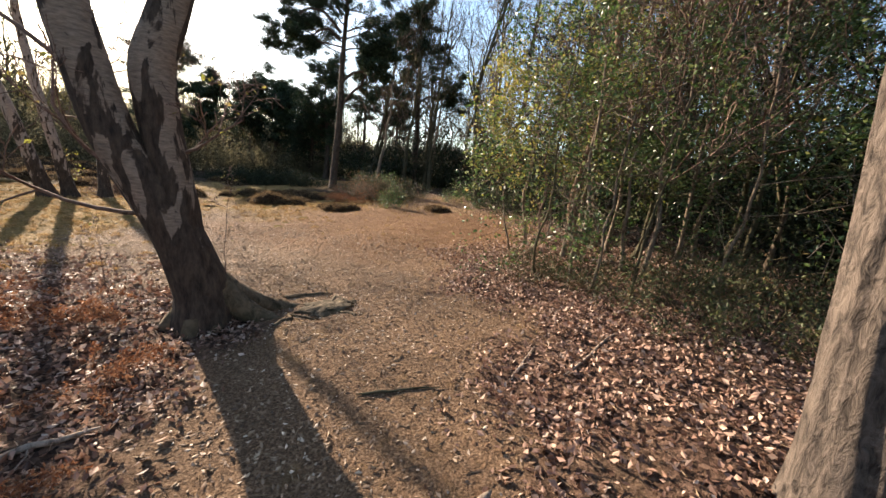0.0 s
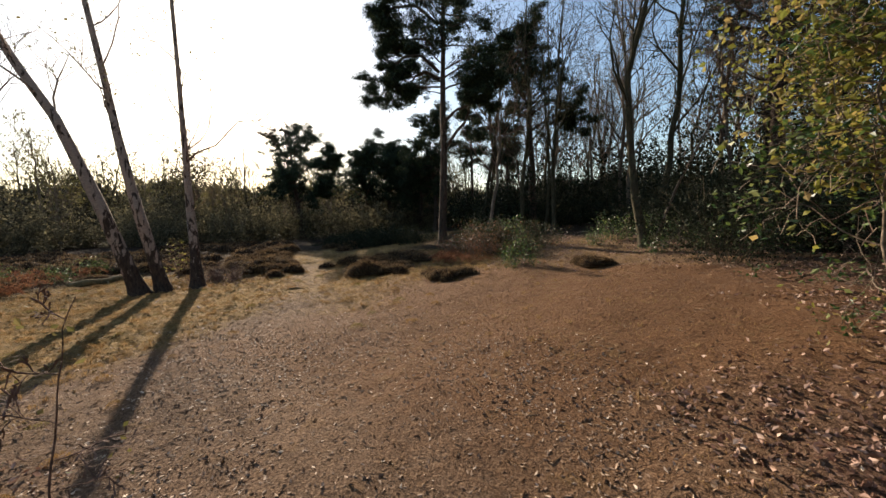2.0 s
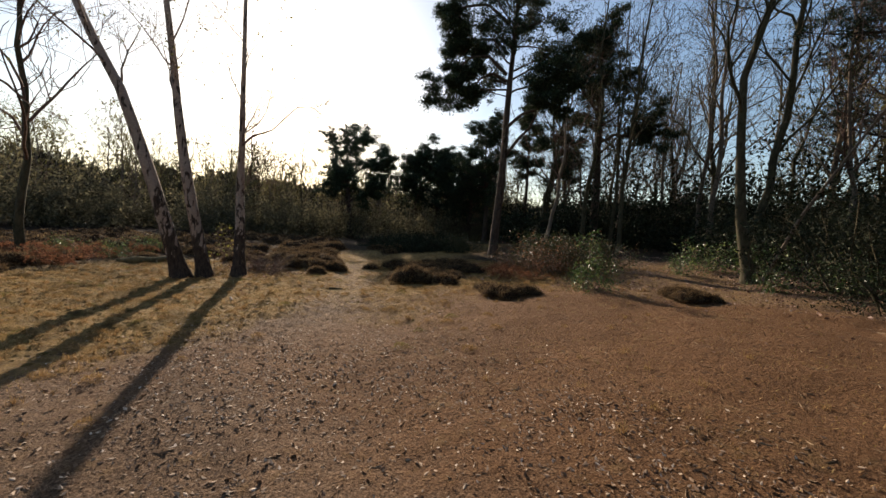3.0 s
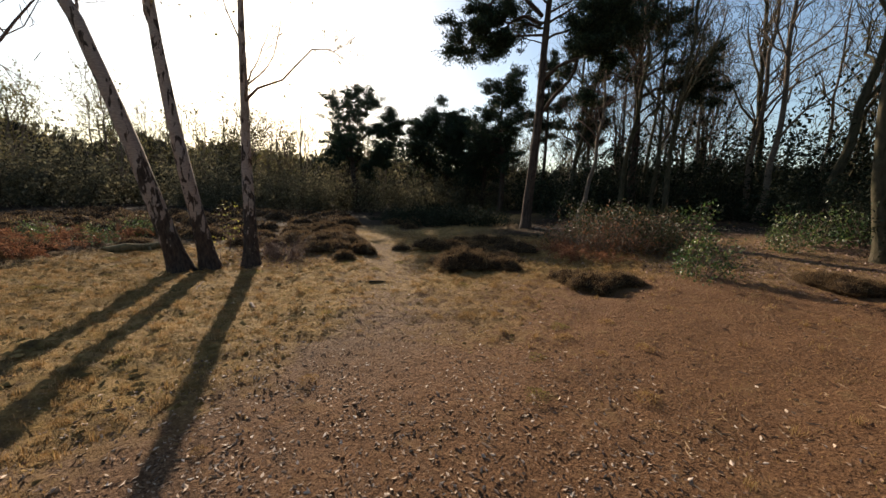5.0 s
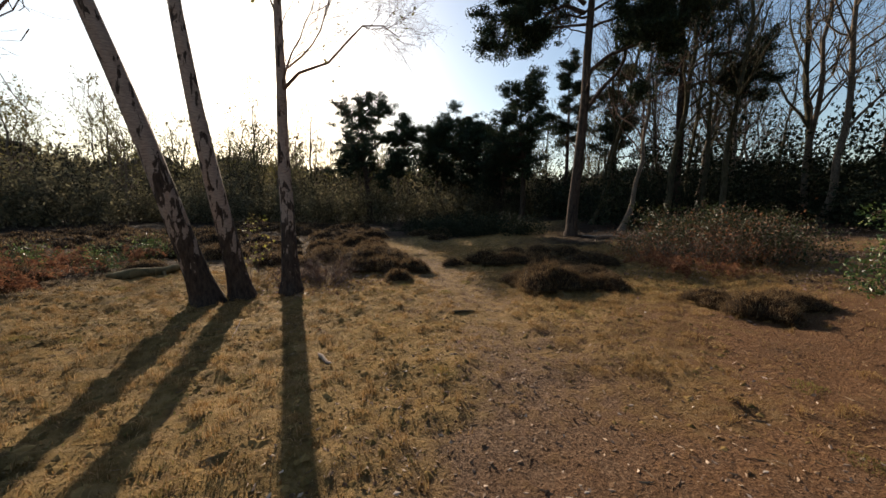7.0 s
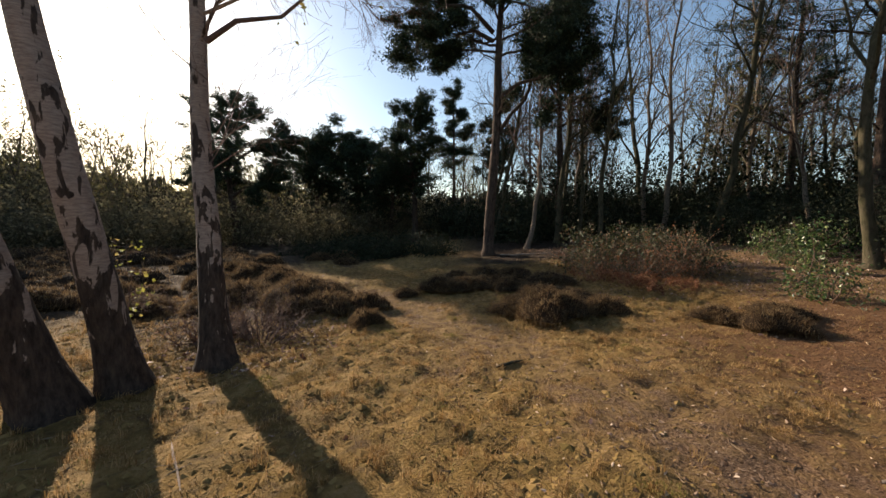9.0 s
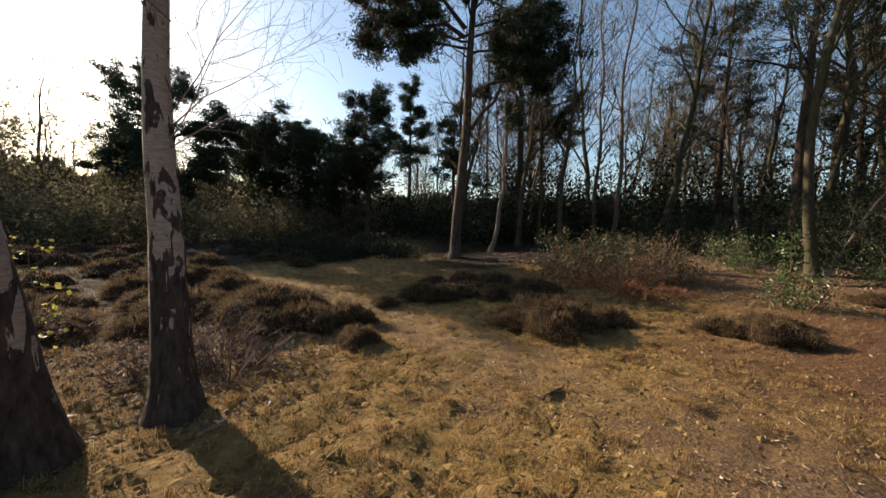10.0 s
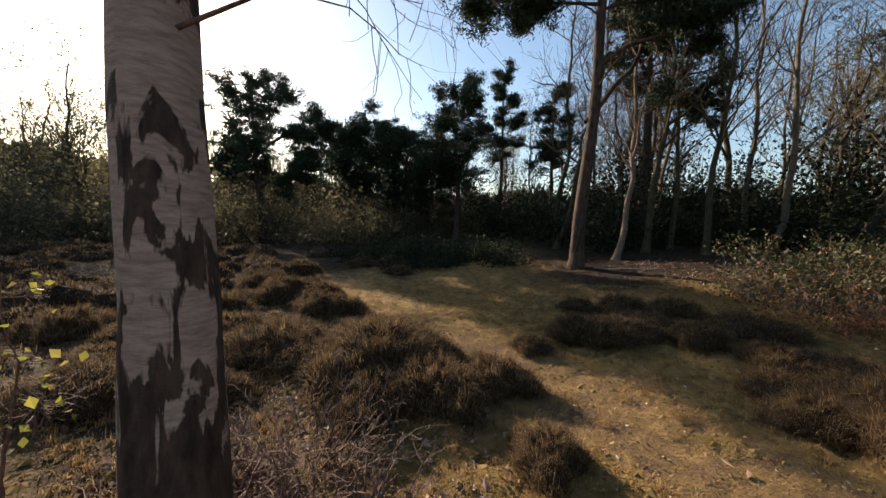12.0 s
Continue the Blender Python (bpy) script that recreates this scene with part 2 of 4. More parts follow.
BRAMBLE = leaf_material("bramble_leaves", [(0.0, (0.025, 0.035, 0.014)), (0.5, (0.05, 0.065, 0.022)), (0.8, (0.09, 0.09, 0.03)), (1.0, (0.20, 0.10, 0.05))], 0.15, 0.5, 0.25)
# far scrub, its olive-brown lightened to stand in for the sun's veiling glare
GLARE_SCRUB = leaf_material("glare_paled_scrub", [(0.0, (0.07, 0.065, 0.04)), (0.7, (0.16, 0.145, 0.085)), (1.0, (0.26, 0.22, 0.13))], 0.6, 0.7, 0.2)
EVERGREEN = leaf_material("evergreen_understorey", [(0.0, (0.012, 0.016, 0.009)), (0.7, (0.026, 0.034, 0.017)), (1.0, (0.055, 0.06, 0.03))], 0.1, 0.75, 0.12)
HEATHER = leaf_material("heather_twigs", [(0.0, (0.045, 0.027, 0.016)), (0.5, (0.13, 0.085, 0.045)), (0.85, (0.21, 0.145, 0.075)), (1.0, (0.34, 0.25, 0.14))], 0.35, 0.9, 0.1)
STRAW = leaf_material("straw_grass", [(0.0, (0.17, 0.098, 0.035)), (0.4, (0.33, 0.20, 0.08)), (0.8, (0.46, 0.30, 0.14)), (1.0, (0.26, 0.19, 0.065))], 0.35, 0.8, 0.15)
MOSSY = leaf_material("green_grass", [(0.0, (0.11, 0.10, 0.03)), (0.6, (0.22, 0.18, 0.055)), (1.0, (0.34, 0.26, 0.10))], 0.35, 0.8, 0.15)
LITTER = leaf_material("fallen_leaves", [(0.0, (0.05, 0.028, 0.02)), (0.3, (0.16, 0.085, 0.058)), (0.6, (0.33, 0.195, 0.14)), (0.88, (0.44, 0.29, 0.21)), (1.0, (0.56, 0.43, 0.34))], 0.15, 0.6, 0.35)
BRACKEN = leaf_material("dead_bracken", [(0.0, (0.09, 0.04, 0.025)), (0.6, (0.25, 0.105, 0.052)), (1.0, (0.40, 0.21, 0.11))], 0.3, 0.8, 0.15)
CHIP = leaf_material("bark_chips", [(0.0, (0.10, 0.06, 0.038)), (0.5, (0.26, 0.165, 0.10)), (0.8, (0.44, 0.31, 0.20)), (1.0, (0.62, 0.49, 0.37))], 0.0, 0.7, 0.35)
DEAD = bark_material("dead_stick", (0.10, 0.075, 0.055), (0.40, 0.31, 0.24), 20.0, 0.5, 0.4)


def ground_material():
    m = Nodes("woodland_ground")
    at = {}
    for k in ("litter", "grass", "red", "heath", "wood"):
        x = m.n("Attribute")
        x.attribute_name = k
        at[k] = x.outputs["Fac"]
    v = m.coords()
    big, mid, fine = m.noise(v, 0.9, 5, 0.6), m.noise(v, 6.0, 5, 0.65), m.noise(v, 55.0, 4, 0.75)
    vor = m.n("TexVoronoi", Scale=38.0)
    m.link(v, vor.inputs["Vector"])
    grit = fine
    earth = m.ramp(fine, [(0.33, (0.065, 0.039, 0.024)), (0.5, (0.185, 0.114, 0.068)), (0.68, (0.39, 0.26, 0.165))])
    redc = m.ramp(fine, [(0.3, (0.075, 0.036, 0.018)), (0.5, (0.175, 0.09, 0.043)), (0.75, (0.31, 0.18, 0.09))])
    grassc = m.ramp(mid, [(0.3, (0.11, 0.07, 0.022)), (0.5, (0.26, 0.165, 0.055)), (0.7, (0.42, 0.275, 0.11))])
    litc = m.ramp(vor.outputs["Color"], [(0.2, (0.035, 0.021, 0.015)), (0.5, (0.10, 0.056, 0.038)), (0.8, (0.22, 0.135, 0.095))])
    heathc = m.ramp(mid, [(0.3, (0.035, 0.025, 0.016)), (0.7, (0.10, 0.065, 0.038))])
    # brown wood floor, darkened further to paint in the shade under the trees
    wood_shade_c = m.ramp(mid, [(0.3, (0.022, 0.016, 0.011)), (0.7, (0.065, 0.042, 0.026))])

    def edge(a):
        return m.ramp(m.maths("ADD", a, m.maths("MULTIPLY", m.maths("SUBTRACT", m.maths("ADD", m.maths("MULTIPLY", mid, 0.6), m.maths("MULTIPLY", big, 0.4)), 0.5), 2.6)), [(0.1, (0, 0, 0)), (0.9, (1, 1, 1))])
    c = m.mix(edge(at["red"]), earth, redc)
    c = m.mix(edge(m.maths("MULTIPLY", at["grass"], 0.95)), c, grassc)
    c = m.mix(edge(at["litter"]), c, litc)
    c = m.mix(at["heath"], c, heathc)
    c = m.mix(at["wood"], c, wood_shade_c)
    m.colour(c, 0.9, 0.12)
    m.bump(m.maths("ADD", m.maths("ADD", grit, m.maths("MULTIPLY", m.noise(v, 19.0, 4, 0.7), 1.6)), m.maths("MULTIPLY", mid, 2.0)), 1.0, 0.045)
    return m.m


# ---- ground ----
def graded(lo, hi, step, far):
    inner = np.arange(lo, hi + step / 2, step)
    grow, d, out = step, 0.0, []
    while d < far:
        grow *= 1.18
        d += grow
        out.append(d)
    out = np.array(out)
    return np.concatenate([lo - out[::-1], inner, hi + out])


gx, gy = graded(-22, 7, 0.12, 400), graded(-2, 24, 0.12, 400)
X, Y = np.meshgrid(gx, gy)
gl, gg, gr, gh, gw = zones(X, Y)
near = smooth(40, 25, np.hypot(X + 5, Y - 8))
tread = 1 - smooth(-0.5, 0.3, path_off(X, Y))
Z = height(X, Y) + near * (R.normal(0, 1, X.shape) * (0.006 + 0.014 * gg + 0.009 * gl) + 0.010 * wob(X, Y, 6.0, 2.0) * (0.4 + gg + gl * 0.8) + 0.014 * wob(X, Y, 3.3, 5.0) * (1 - tread) - 0.02 * tread)
nx, ny = len(gx), len(gy)
ii, jj = np.meshgrid(np.arange(nx - 1), np.arange(ny - 1))
base = (jj * nx + ii).ravel()
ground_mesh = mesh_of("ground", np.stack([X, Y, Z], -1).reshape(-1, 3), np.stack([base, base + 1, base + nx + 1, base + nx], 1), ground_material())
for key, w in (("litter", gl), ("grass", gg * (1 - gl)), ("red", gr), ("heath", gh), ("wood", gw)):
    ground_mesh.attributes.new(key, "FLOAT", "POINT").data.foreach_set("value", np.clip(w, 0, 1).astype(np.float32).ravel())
tagged(new("ground", ground_mesh), "uneven woodland clearing floor of bare brown earth, moss and leaf litter", "ground", kind="structure")


def ground_z(x, y):
    """The height of the meshed ground."""
    x, y = np.asarray(x, float), np.asarray(y, float)
    i, j = np.clip(np.searchsorted(gx, x) - 1, 0, nx - 2), np.clip(np.searchsorted(gy, y) - 1, 0, ny - 2)
    a, b = (x - gx[i]) / (gx[i + 1] - gx[i]), (y - gy[j]) / (gy[j + 1] - gy[j])
    return (Z[j, i] * (1 - a) + Z[j, i + 1] * a) * (1 - b) + (Z[j + 1, i] * (1 - a) + Z[j + 1, i + 1] * a) * b


# ---- growing trees ----
def wander(start, way, length, n, bend, lift=0.0):
    """A crooked line from start along way."""
    p, d = [np.array(start, float)], np.array(way, float)
    d /= np.linalg.norm(d)
    for _ in range(n):
        d = d + R.normal(0, bend, 3) + np.array((0, 0, lift))
        d /= np.linalg.norm(d)
        p.append(p[-1] + d * length / n)
    return np.array(p)


def off_way(d, angle):
    """A way at that angle from d, turned round it by chance."""
    d = d / (np.linalg.norm(d) + 1e-9)
    s = np.cross(d, R.normal(0, 1, 3))
    s /= np.linalg.norm(s) + 1e-9
    return d * math.cos(angle) + s * math.sin(angle)


def branch(wood, start, way, length, radius, level, tips, opt):
    """One limb with its own side limbs; the tips of the finest ones are gathered."""
    n = opt["steps"][level]
    pts = wander(start, way, length, n, opt["bend"][level], opt["lift"][level])
    rad = np.linspace(radius, max(radius * opt.get("taper", 0.25), opt["thin"]), n + 1)
    wood.tube(pts, rad, opt["sides"][level])
    last = level == len(opt["steps"]) - 1
    if last:
        tips.extend(pts[1:])
        return
    for _ in range(opt["kids"][level]):
        k = R.uniform(0.25, 1.0) * n
        i = min(int(k), n - 1)
        p = pts[i] * (1 - (k - i)) + pts[i + 1] * (k - i)
        d = off_way(pts[i + 1] - pts[i], radians(R.uniform(*opt["angle"])))
        branch(wood, p, d, length * R.uniform(*opt["short"]), rad[i] * 0.55, level + 1, tips, opt)


def trunk_line(lean, tall, n=12, bend=0.03):
    """A nearly upright line through the origin that leans by the given x and y a metre."""
    z = np.linspace(0, 1, n) * tall
    w = np.cumsum(R.normal(0, bend, (n, 2)), 0)
    w[0] = 0
    return np.stack([z * lean[0] + w[:, 0], z * lean[1] + w[:, 1], z], 1)


def along(line, k):
    k = k * (len(line) - 1)
    i = min(int(k), len(line) - 2)
    return line[i] * (1 - k + i) + line[i + 1] * (k - i), line[i + 1] - line[i]


BARE = dict(steps=(7, 5, 4, 3), bend=(0.16, 0.2, 0.25, 0.3), lift=(0.10, 0.05, 0.02, 0.0), sides=(5, 4, 3, 3), kids=(5, 4, 4), angle=(28, 65), short=(0.4, 0.65), thin=0.004)


def bare_tree(name, x, y, tall, radius, bark, label, group="", lean=(0, 0), limbs=9, low=0.35, line=None, opt=BARE, buds=0.0, bud_mat=None, limb_len=0.3, place_it=True, bud_size=0.06, limb_r=0.5):
    """A leafless broadleaf tree: a tapered trunk that flares at the foot, and limbs that fork into fine twigs."""
    t = new(name)
    tagged(t, label, "tree", group)
    line = trunk_line(lean, tall, 12, 0.03 if tall < 6 else 0.13) if line is None else np.array(line, float)
    k = np.linspace(0, 1, 26) ** 1.8
    pts = np.array([along(line, a)[0] for a in k])
    rad = radius * (1 - 0.8 * k ** 0.9) + radius * 0.6 * np.exp(-pts[:, 2] / 0.2)
    pts[0, 2] -= 0.15
    w = Wood()
    w.tube(pts, rad, 18 if radius > 0.1 else 10, 0.012, 0.04)
    piece("trunk", w.mesh("trunk", bark), t)
    c, tips = Wood(), []
    for i in range(limbs):
        a = low + (1 - low) * (i + R.uniform(0, 1)) / limbs
        p, d = along(line, min(a, 0.99))
        branch(c, p, off_way(d, radians(R.uniform(25, 60))), tall * limb_len * R.uniform(0.6, 1.1) * (1.15 - 0.6 * a), radius * (1 - 0.75 * a) * limb_r, 0, tips, opt)
    piece("crown", c.mesh("crown", TWIG if radius < 0.12 else bark), t, "fine leafless twigs")
    if buds and tips:
        tp = np.array(tips)
        tp = tp[R.uniform(0, 1, len(tp)) < buds]
        piece("foliage", leaf_mesh("foliage", tp + R.normal(0, 0.05, tp.shape), bud_size, bud_mat or BUD, 0.6), t, "small opening spring leaves")
    if place_it:
        t.matrix_world = place(x, y)
    return t


WOODY = dict(steps=(6, 3, 3), bend=(0.22, 0.28, 0.3), lift=(0.09, 0.05, 0.02), sides=(4, 3, 2), kids=(7, 5), angle=(25, 65), short=(0.35, 0.6), thin=0.007)
PINE = dict(steps=(6, 4), bend=(0.16, 0.25), lift=(0.05, 0.08), sides=(5, 3), kids=(7,), angle=(30, 70), short=(0.3, 0.5), thin=0.012)


def pine_tree(name, x, y, tall, radius, label, group="", low=0.45, dense=70, reach=0.22, limbs=16, lean=(0, 0), flat=False, dead=5, boughs=(), line=None, tuft=1.0):
    """A Scots pine: a bare trunk with dead stubs, and a ragged crown of needle tufts on plates of twigs; boughs are big limbs given as lines."""
    t = new(name)
    tagged(t, label, "tree", group)
    line = trunk_line(lean, tall, 12, 0.06) if line is None else np.array(line, float)
    k = np.linspace(0, 1, 30) ** 1.5
    pts = np.array([along(line, a)[0] for a in k])
    pts[1:-1] = (pts[:-2] + pts[1:-1] * 2 + pts[2:]) / 4
    rad = radius * (1 - 0.8 * k) + radius * 0.45 * np.exp(-pts[:, 2] / 0.25)
    pts[0, 2] -= 0.15
    w = Wood()
    w.tube(pts, rad, 20, 0.03, 0.05)
    piece("trunk", w.mesh("trunk", PINE_BARK), t)
    c, clumps = Wood(), []
    for i in range(limbs):
        a = low + (1 - low) * (i + R.uniform(0, 1)) / limbs
        f = (a - low) / (1 - low)
        p, d = along(line, min(a, 0.99))
        tips = []
        ln = tall * reach * R.uniform(0.55, 1.1) * ((0.75 + 0.5 * math.sin(math.pi * min(1, f + 0.15))) if flat else (1.2 - 0.65 * f))
        branch(c, p, off_way(d, radians(R.uniform(45, 75) if flat and f > 0.7 else R.uniform(55, 90))), ln, radius * (1 - 0.8 * a) * 0.45, 0, tips, PINE)
        clumps.extend(tips[2:])
    for bough in boughs:
        b = np.array(bough, float)
        c.tube(np.array([along(b, q)[0] for q in np.linspace(0, 0.999, 14)]), np.linspace(radius * 0.42, 0.03, 14), 8, 0.05)
        for q in np.linspace(0.5, 0.99, 11):
            p, d = along(b, q)
            tips = []
            branch(c, p, off_way(d, radians(R.uniform(30, 85))), R.uniform(0.7, 1.5), 0.022, 0, tips, PINE)
            clumps.extend(tips)
    for i in range(dead):
        p, d = along(line, R.uniform(0.15, low))
        branch(c, p, off_way(d, radians(R.uniform(60, 95))), R.uniform(0.5, 1.8), radius * 0.15, 0, [], PINE)
    piece("crown", c.mesh("crown", PINE_BARK), t, "crooked limbs with dead stubs")
    cl = np.array(clumps)
    cl = cl[R.uniform(0, 1, len(cl)) < 0.8] + R.normal(0, 0.1, (1, 3))
    dense = dense * 3 // 4
    s = R.normal(0, 1, (len(cl), dense, 3))
    s /= np.linalg.norm(s, axis=2)[:, :, None]
    s *= R.uniform(0.05, 1, (len(cl), dense, 1)) ** 0.6 * np.array((0.36, 0.36, 0.17)) * tuft * R.uniform(0.55, 1.35, (len(cl), 1, 1))
    piece("foliage", leaf_mesh("foliage", (cl[:, None, :] + s).reshape(-1, 3), 0.125 * tuft, NEEDLE, 0.28, -0.5), t, "dark green needle tufts")
    t.matrix_world = place(x, y)
    return t


def shrub(name, x, y, wide, tall, leaves, material, label, category, group="", leaf=0.05, stems=9, bark=None, aspect=0.5, hollow=0.5):
    """A many-stemmed bush with uneven leafy ends."""
    t = new(name)
    tagged(t, label, category, group)
    c, tips = Wood(), []
    opt = dict(steps=(4, 3, 2), bend=(0.16, 0.25, 0.3), lift=(0.05, 0.0, 0.0), sides=(3, 2, 2), kids=(5, 4), angle=(25, 65), short=(0.35, 0.6), thin=0.002)
    for _ in range(stems):
        a = R.uniform(0, 2 * np.pi)
        o = R.uniform(0, 0.25) * wide
        d = np.array((math.cos(a) * wide * 0.5, math.sin(a) * wide * 0.5, tall * R.uniform(0.6, 1.2)))
        ln = np.linalg.norm(d) * R.uniform(0.6, 0.95)
        branch(c, (math.cos(a) * o, math.sin(a) * o, -0.05), d, ln, 0.012 * max(1, tall), 0, tips, opt)
    piece("framework", c.mesh("framework", bark or TWIG), t)
    if leaves:
        tp = np.array(tips)
        pick = tp[R.integers(0, len(tp), leaves)] + R.normal(0, leaf * 1.1, (leaves, 3))
        pick[:, 2] *= np.where(R.uniform(0, 1, leaves) < hollow, R.uniform(0.05, 1, leaves), 1.0)
        pick[:, 2] = np.maximum(pick[:, 2], 0.02)
        piece("foliage", leaf_mesh("foliage", pick, leaf, material, aspect), t)
    t.matrix_world = place(x, y)
    return t


# ---- the three slender birches ----
def birch(x, y, line, radius, label, limbs, low):
    pts = np.array(line, float)
    return bare_tree("birch", x, y, float(pts[-1][2]), radius, BIRCH, label, "birches in the clearing", line=pts, limbs=limbs, low=low,
                     opt=dict(steps=(7, 6, 5, 4), bend=(0.14, 0.18, 0.2, 0.22), lift=(0.06, -0.01, -0.05, -0.08), sides=(5, 3, 3, 3), kids=(5, 4, 4), angle=(20, 55), short=(0.45, 0.7), thin=0.0025), buds=0.12, limb_len=0.24, limb_r=0.26)


birch(-10.66, 9.36, [(0, 0, 0), (-0.08, -0.24, 1.0), (-0.16, -0.48, 2.0), (-0.31, -0.72, 3.0), (-0.41, -1.0, 4.0), (-0.74, -1.35, 5.0), (-1.25, -1.6, 6.2), (-1.8, -1.9, 8.0), (-2.2, -2.1, 11)], 0.16, "leaning silver birch with dark fissured foot on mossy ground", 8, 0.45)
birch(-10.51, 9.8, [(0, 0, 0), (-0.04, -0.16, 1.0), (-0.12, -0.32, 2.0), (-0.27, -0.4, 3.0), (-0.36, -0.48, 4.0), (-0.44, -0.54, 5.0), (-0.6, -0.65, 6.5), (-0.8, -0.8, 8.5), (-0.8, -0.9, 11.5)], 0.145, "slender silver birch leaning beside its neighbour's foot", 9, 0.45)
birch(-10.06, 10.35, [(0, 0, 0), (-0.05, 0.03, 0.6), (-0.11, 0.08, 1.3), (-0.19, 0.11, 2.0), (-0.24, 0.15, 2.6), (-0.23, 0.15, 3.4), (-0.25, 0.15, 4.4), (-0.27, 0.17, 5.5), (-0.2, 0.1, 8.0), (0.05, 0.1, 12)], 0.138, "upright silver birch with peeling pale bark and black patches", 9, 0.5)

# the crooked limb of the upright birch, and its fine side branches
limb = tagged(new("birch_limb"), "crooked limb with drooping twigs on the upright birch", "branch")
w, tips = Wood(), []
pts = np.array([(-0.17, 0.12, 3.28), (0.12, 0.16, 3.5), (0.42, 0.48, 3.72), (0.64, 0.72, 4.12), (0.76, 0.92, 4.4), (1.0, 1.15, 4.46), (1.2, 1.35, 4.32)])
w.tube(pts, (0.03, 0.024, 0.019, 0.016, 0.014, 0.011, 0.007), 7)
piece("bough", w.mesh("bough", TWIG), limb)
w = Wood()
FINE = dict(steps=(6, 5, 4), bend=(0.14, 0.2, 0.25), lift=(0.03, -0.02, -0.05), sides=(3, 3, 2), kids=(9, 7), angle=(20, 55), short=(0.4, 0.7), thin=0.0016)
for i in range(11):
    branch(w, pts[4] * (1 - i / 12) + pts[6] * i / 12, (R.uniform(0.0, 1), R.uniform(0.0, 1), R.uniform(-0.4, 0.9)), R.uniform(0.4, 0.9), 0.007, 0, tips, FINE)
for z, way in ((2.0, (0.84, 0.54, 0.55)), (2.15, (0.7, 0.7, 0.75)), (2.06, (0.8, 0.55, 0.9)), (2.25, (0.9, 0.2, 0.6)), (2.4, (-0.9, 0.4, 0.6)), (2.9, (-0.8, -0.3, 0.7)), (3.3, (0.5, -0.6, 0.7)), (3.8, (-0.6, 0.6, 0.8)), (4.2, (0.7, -0.2, 0.6))):
    branch(w, (-0.15, 0.1, z), (way[0], way[1], way[2] + 0.35), 1.05, 0.0075, 0, tips, FINE)
piece("twig_spray", w.mesh("twig_spray", TWIG), limb)
limb.matrix_world = place(-9.98, 10.3)

# ---- the old leaning birch by the path, with two stems ----
old = new("old_birch")
tagged(old, "old leaning twin-stemmed birch with mossy flaring roots", "tree")
w = Wood()


def stem(points, radii, sides=18):
    line = np.array(points, float)
    k = np.linspace(0, 1, 30)
    pts = np.array([along(line, a)[0] for a in k])
    pts[1:-1] = (pts[:-2] + pts[1:-1] * 2 + pts[2:]) / 4
    w.tube(pts, np.interp(k, np.linspace(0, 1, len(radii)), radii), 28, 0.012, 0.04)


stem([(0.0, 0.0, -0.1), (-0.01, -0.01, 0.3), (-0.16, -0.11, 0.85), (-0.37, -0.25, 1.34), (-0.5, -0.34, 1.66), (-0.65, -0.44, 2.44), (-0.85, -0.6, 3.8), (-1.2, -0.9, 6.3)], [0.28, 0.225, 0.19, 0.165, 0.15, 0.135, 0.115, 0.05])
stem([(-0.1, -0.07, 0.62), (-0.15, -0.10, 1.04), (-0.22, -0.15, 1.59), (-0.28, -0.19, 2.16), (-0.16, -0.10, 2.64), (0.0, 0.0, 3.5), (0.25, 0.1, 6.0)], [0.15, 0.15, 0.145, 0.15, 0.13, 0.11, 0.05])
piece("trunk", w.mesh("trunk", BIG_BARK), old)
for way in ((0.7, 0.75, 1.15), (0.9, 0.3, 0.95), (0.2, 0.8, 0.6), (-0.7, -0.3, 0.6), (0.1, -0.8, 0.5), (0.55, -0.45, 0.5)):
    w = Wood()
    ln = way[2]
    pts = [(way[0] * a * ln * 0.9, way[1] * a * ln * 0.9, 0.42 * max(1 - a, 0) ** 2.0 - 0.02 - 0.06 * a) for a in np.linspace(0, 1.15, 12)]
    w.tube(pts, np.linspace(0.15, 0.03, 12), 11, 0.06)
    piece("root", w.mesh("root", ROOT_BARK), old, "mossy surface root")
c, tips = Wood(), []
for p, d, ln in (((-0.35, -0.2, 1.25), (-1.2, -0.3, 0.25), 1.6), ((-0.3, -0.2, 1.0), (-0.9, -1.0, 0.05), 1.2), ((-0.30, -0.17, 1.45), (0.9, 0.3, 0.15), 0.8), ((-0.6, -0.4, 2.0), (-1, 0.3, 0.5), 2.0), ((-0.2, -0.1, 3.0), (0.8, 0.6, 0.5), 2.2), ((-0.9, -0.6, 3.4), (-0.6, -1, 0.8), 2.4), ((0.1, 0.05, 4.6), (0.5, -0.8, 0.6), 2.2), ((-1.2, -0.8, 5.2), (-0.3, 0.9, 0.7), 2.0)):
    branch(c, p, d, ln, 0.022, 0, tips, BARE)
piece("crown", c.mesh("crown", TWIG), old)
tp = np.array(tips)
tp = tp[R.uniform(0, 1, len(tp)) < 0.12]
piece("foliage", leaf_mesh("foliage", tp, 0.045, YOUNG, 0.7), old, "sparse pale spring leaves")
old.matrix_world = place(-2.2, 2.98, 0, 0.0)

# ---- the ridged trunk beside the start ----
edge = new("ridged_tree")
tagged(edge, "ridged grey-brown trunk standing in leaf litter", "tree")
w = Wood()
k = np.linspace(0, 1, 60)
w.tube(np.stack([-0.36 * k, 0.42 * k, -0.1 + 6.5 * k], 1), 0.165 * (1 - 0.35 * k) + 0.1 * np.exp(-k * 6.5 / 0.35), 64, 0.006, 0.055)
piece("trunk", w.mesh("trunk", RIDGED_BARK), edge)
c, tips = Wood(), []
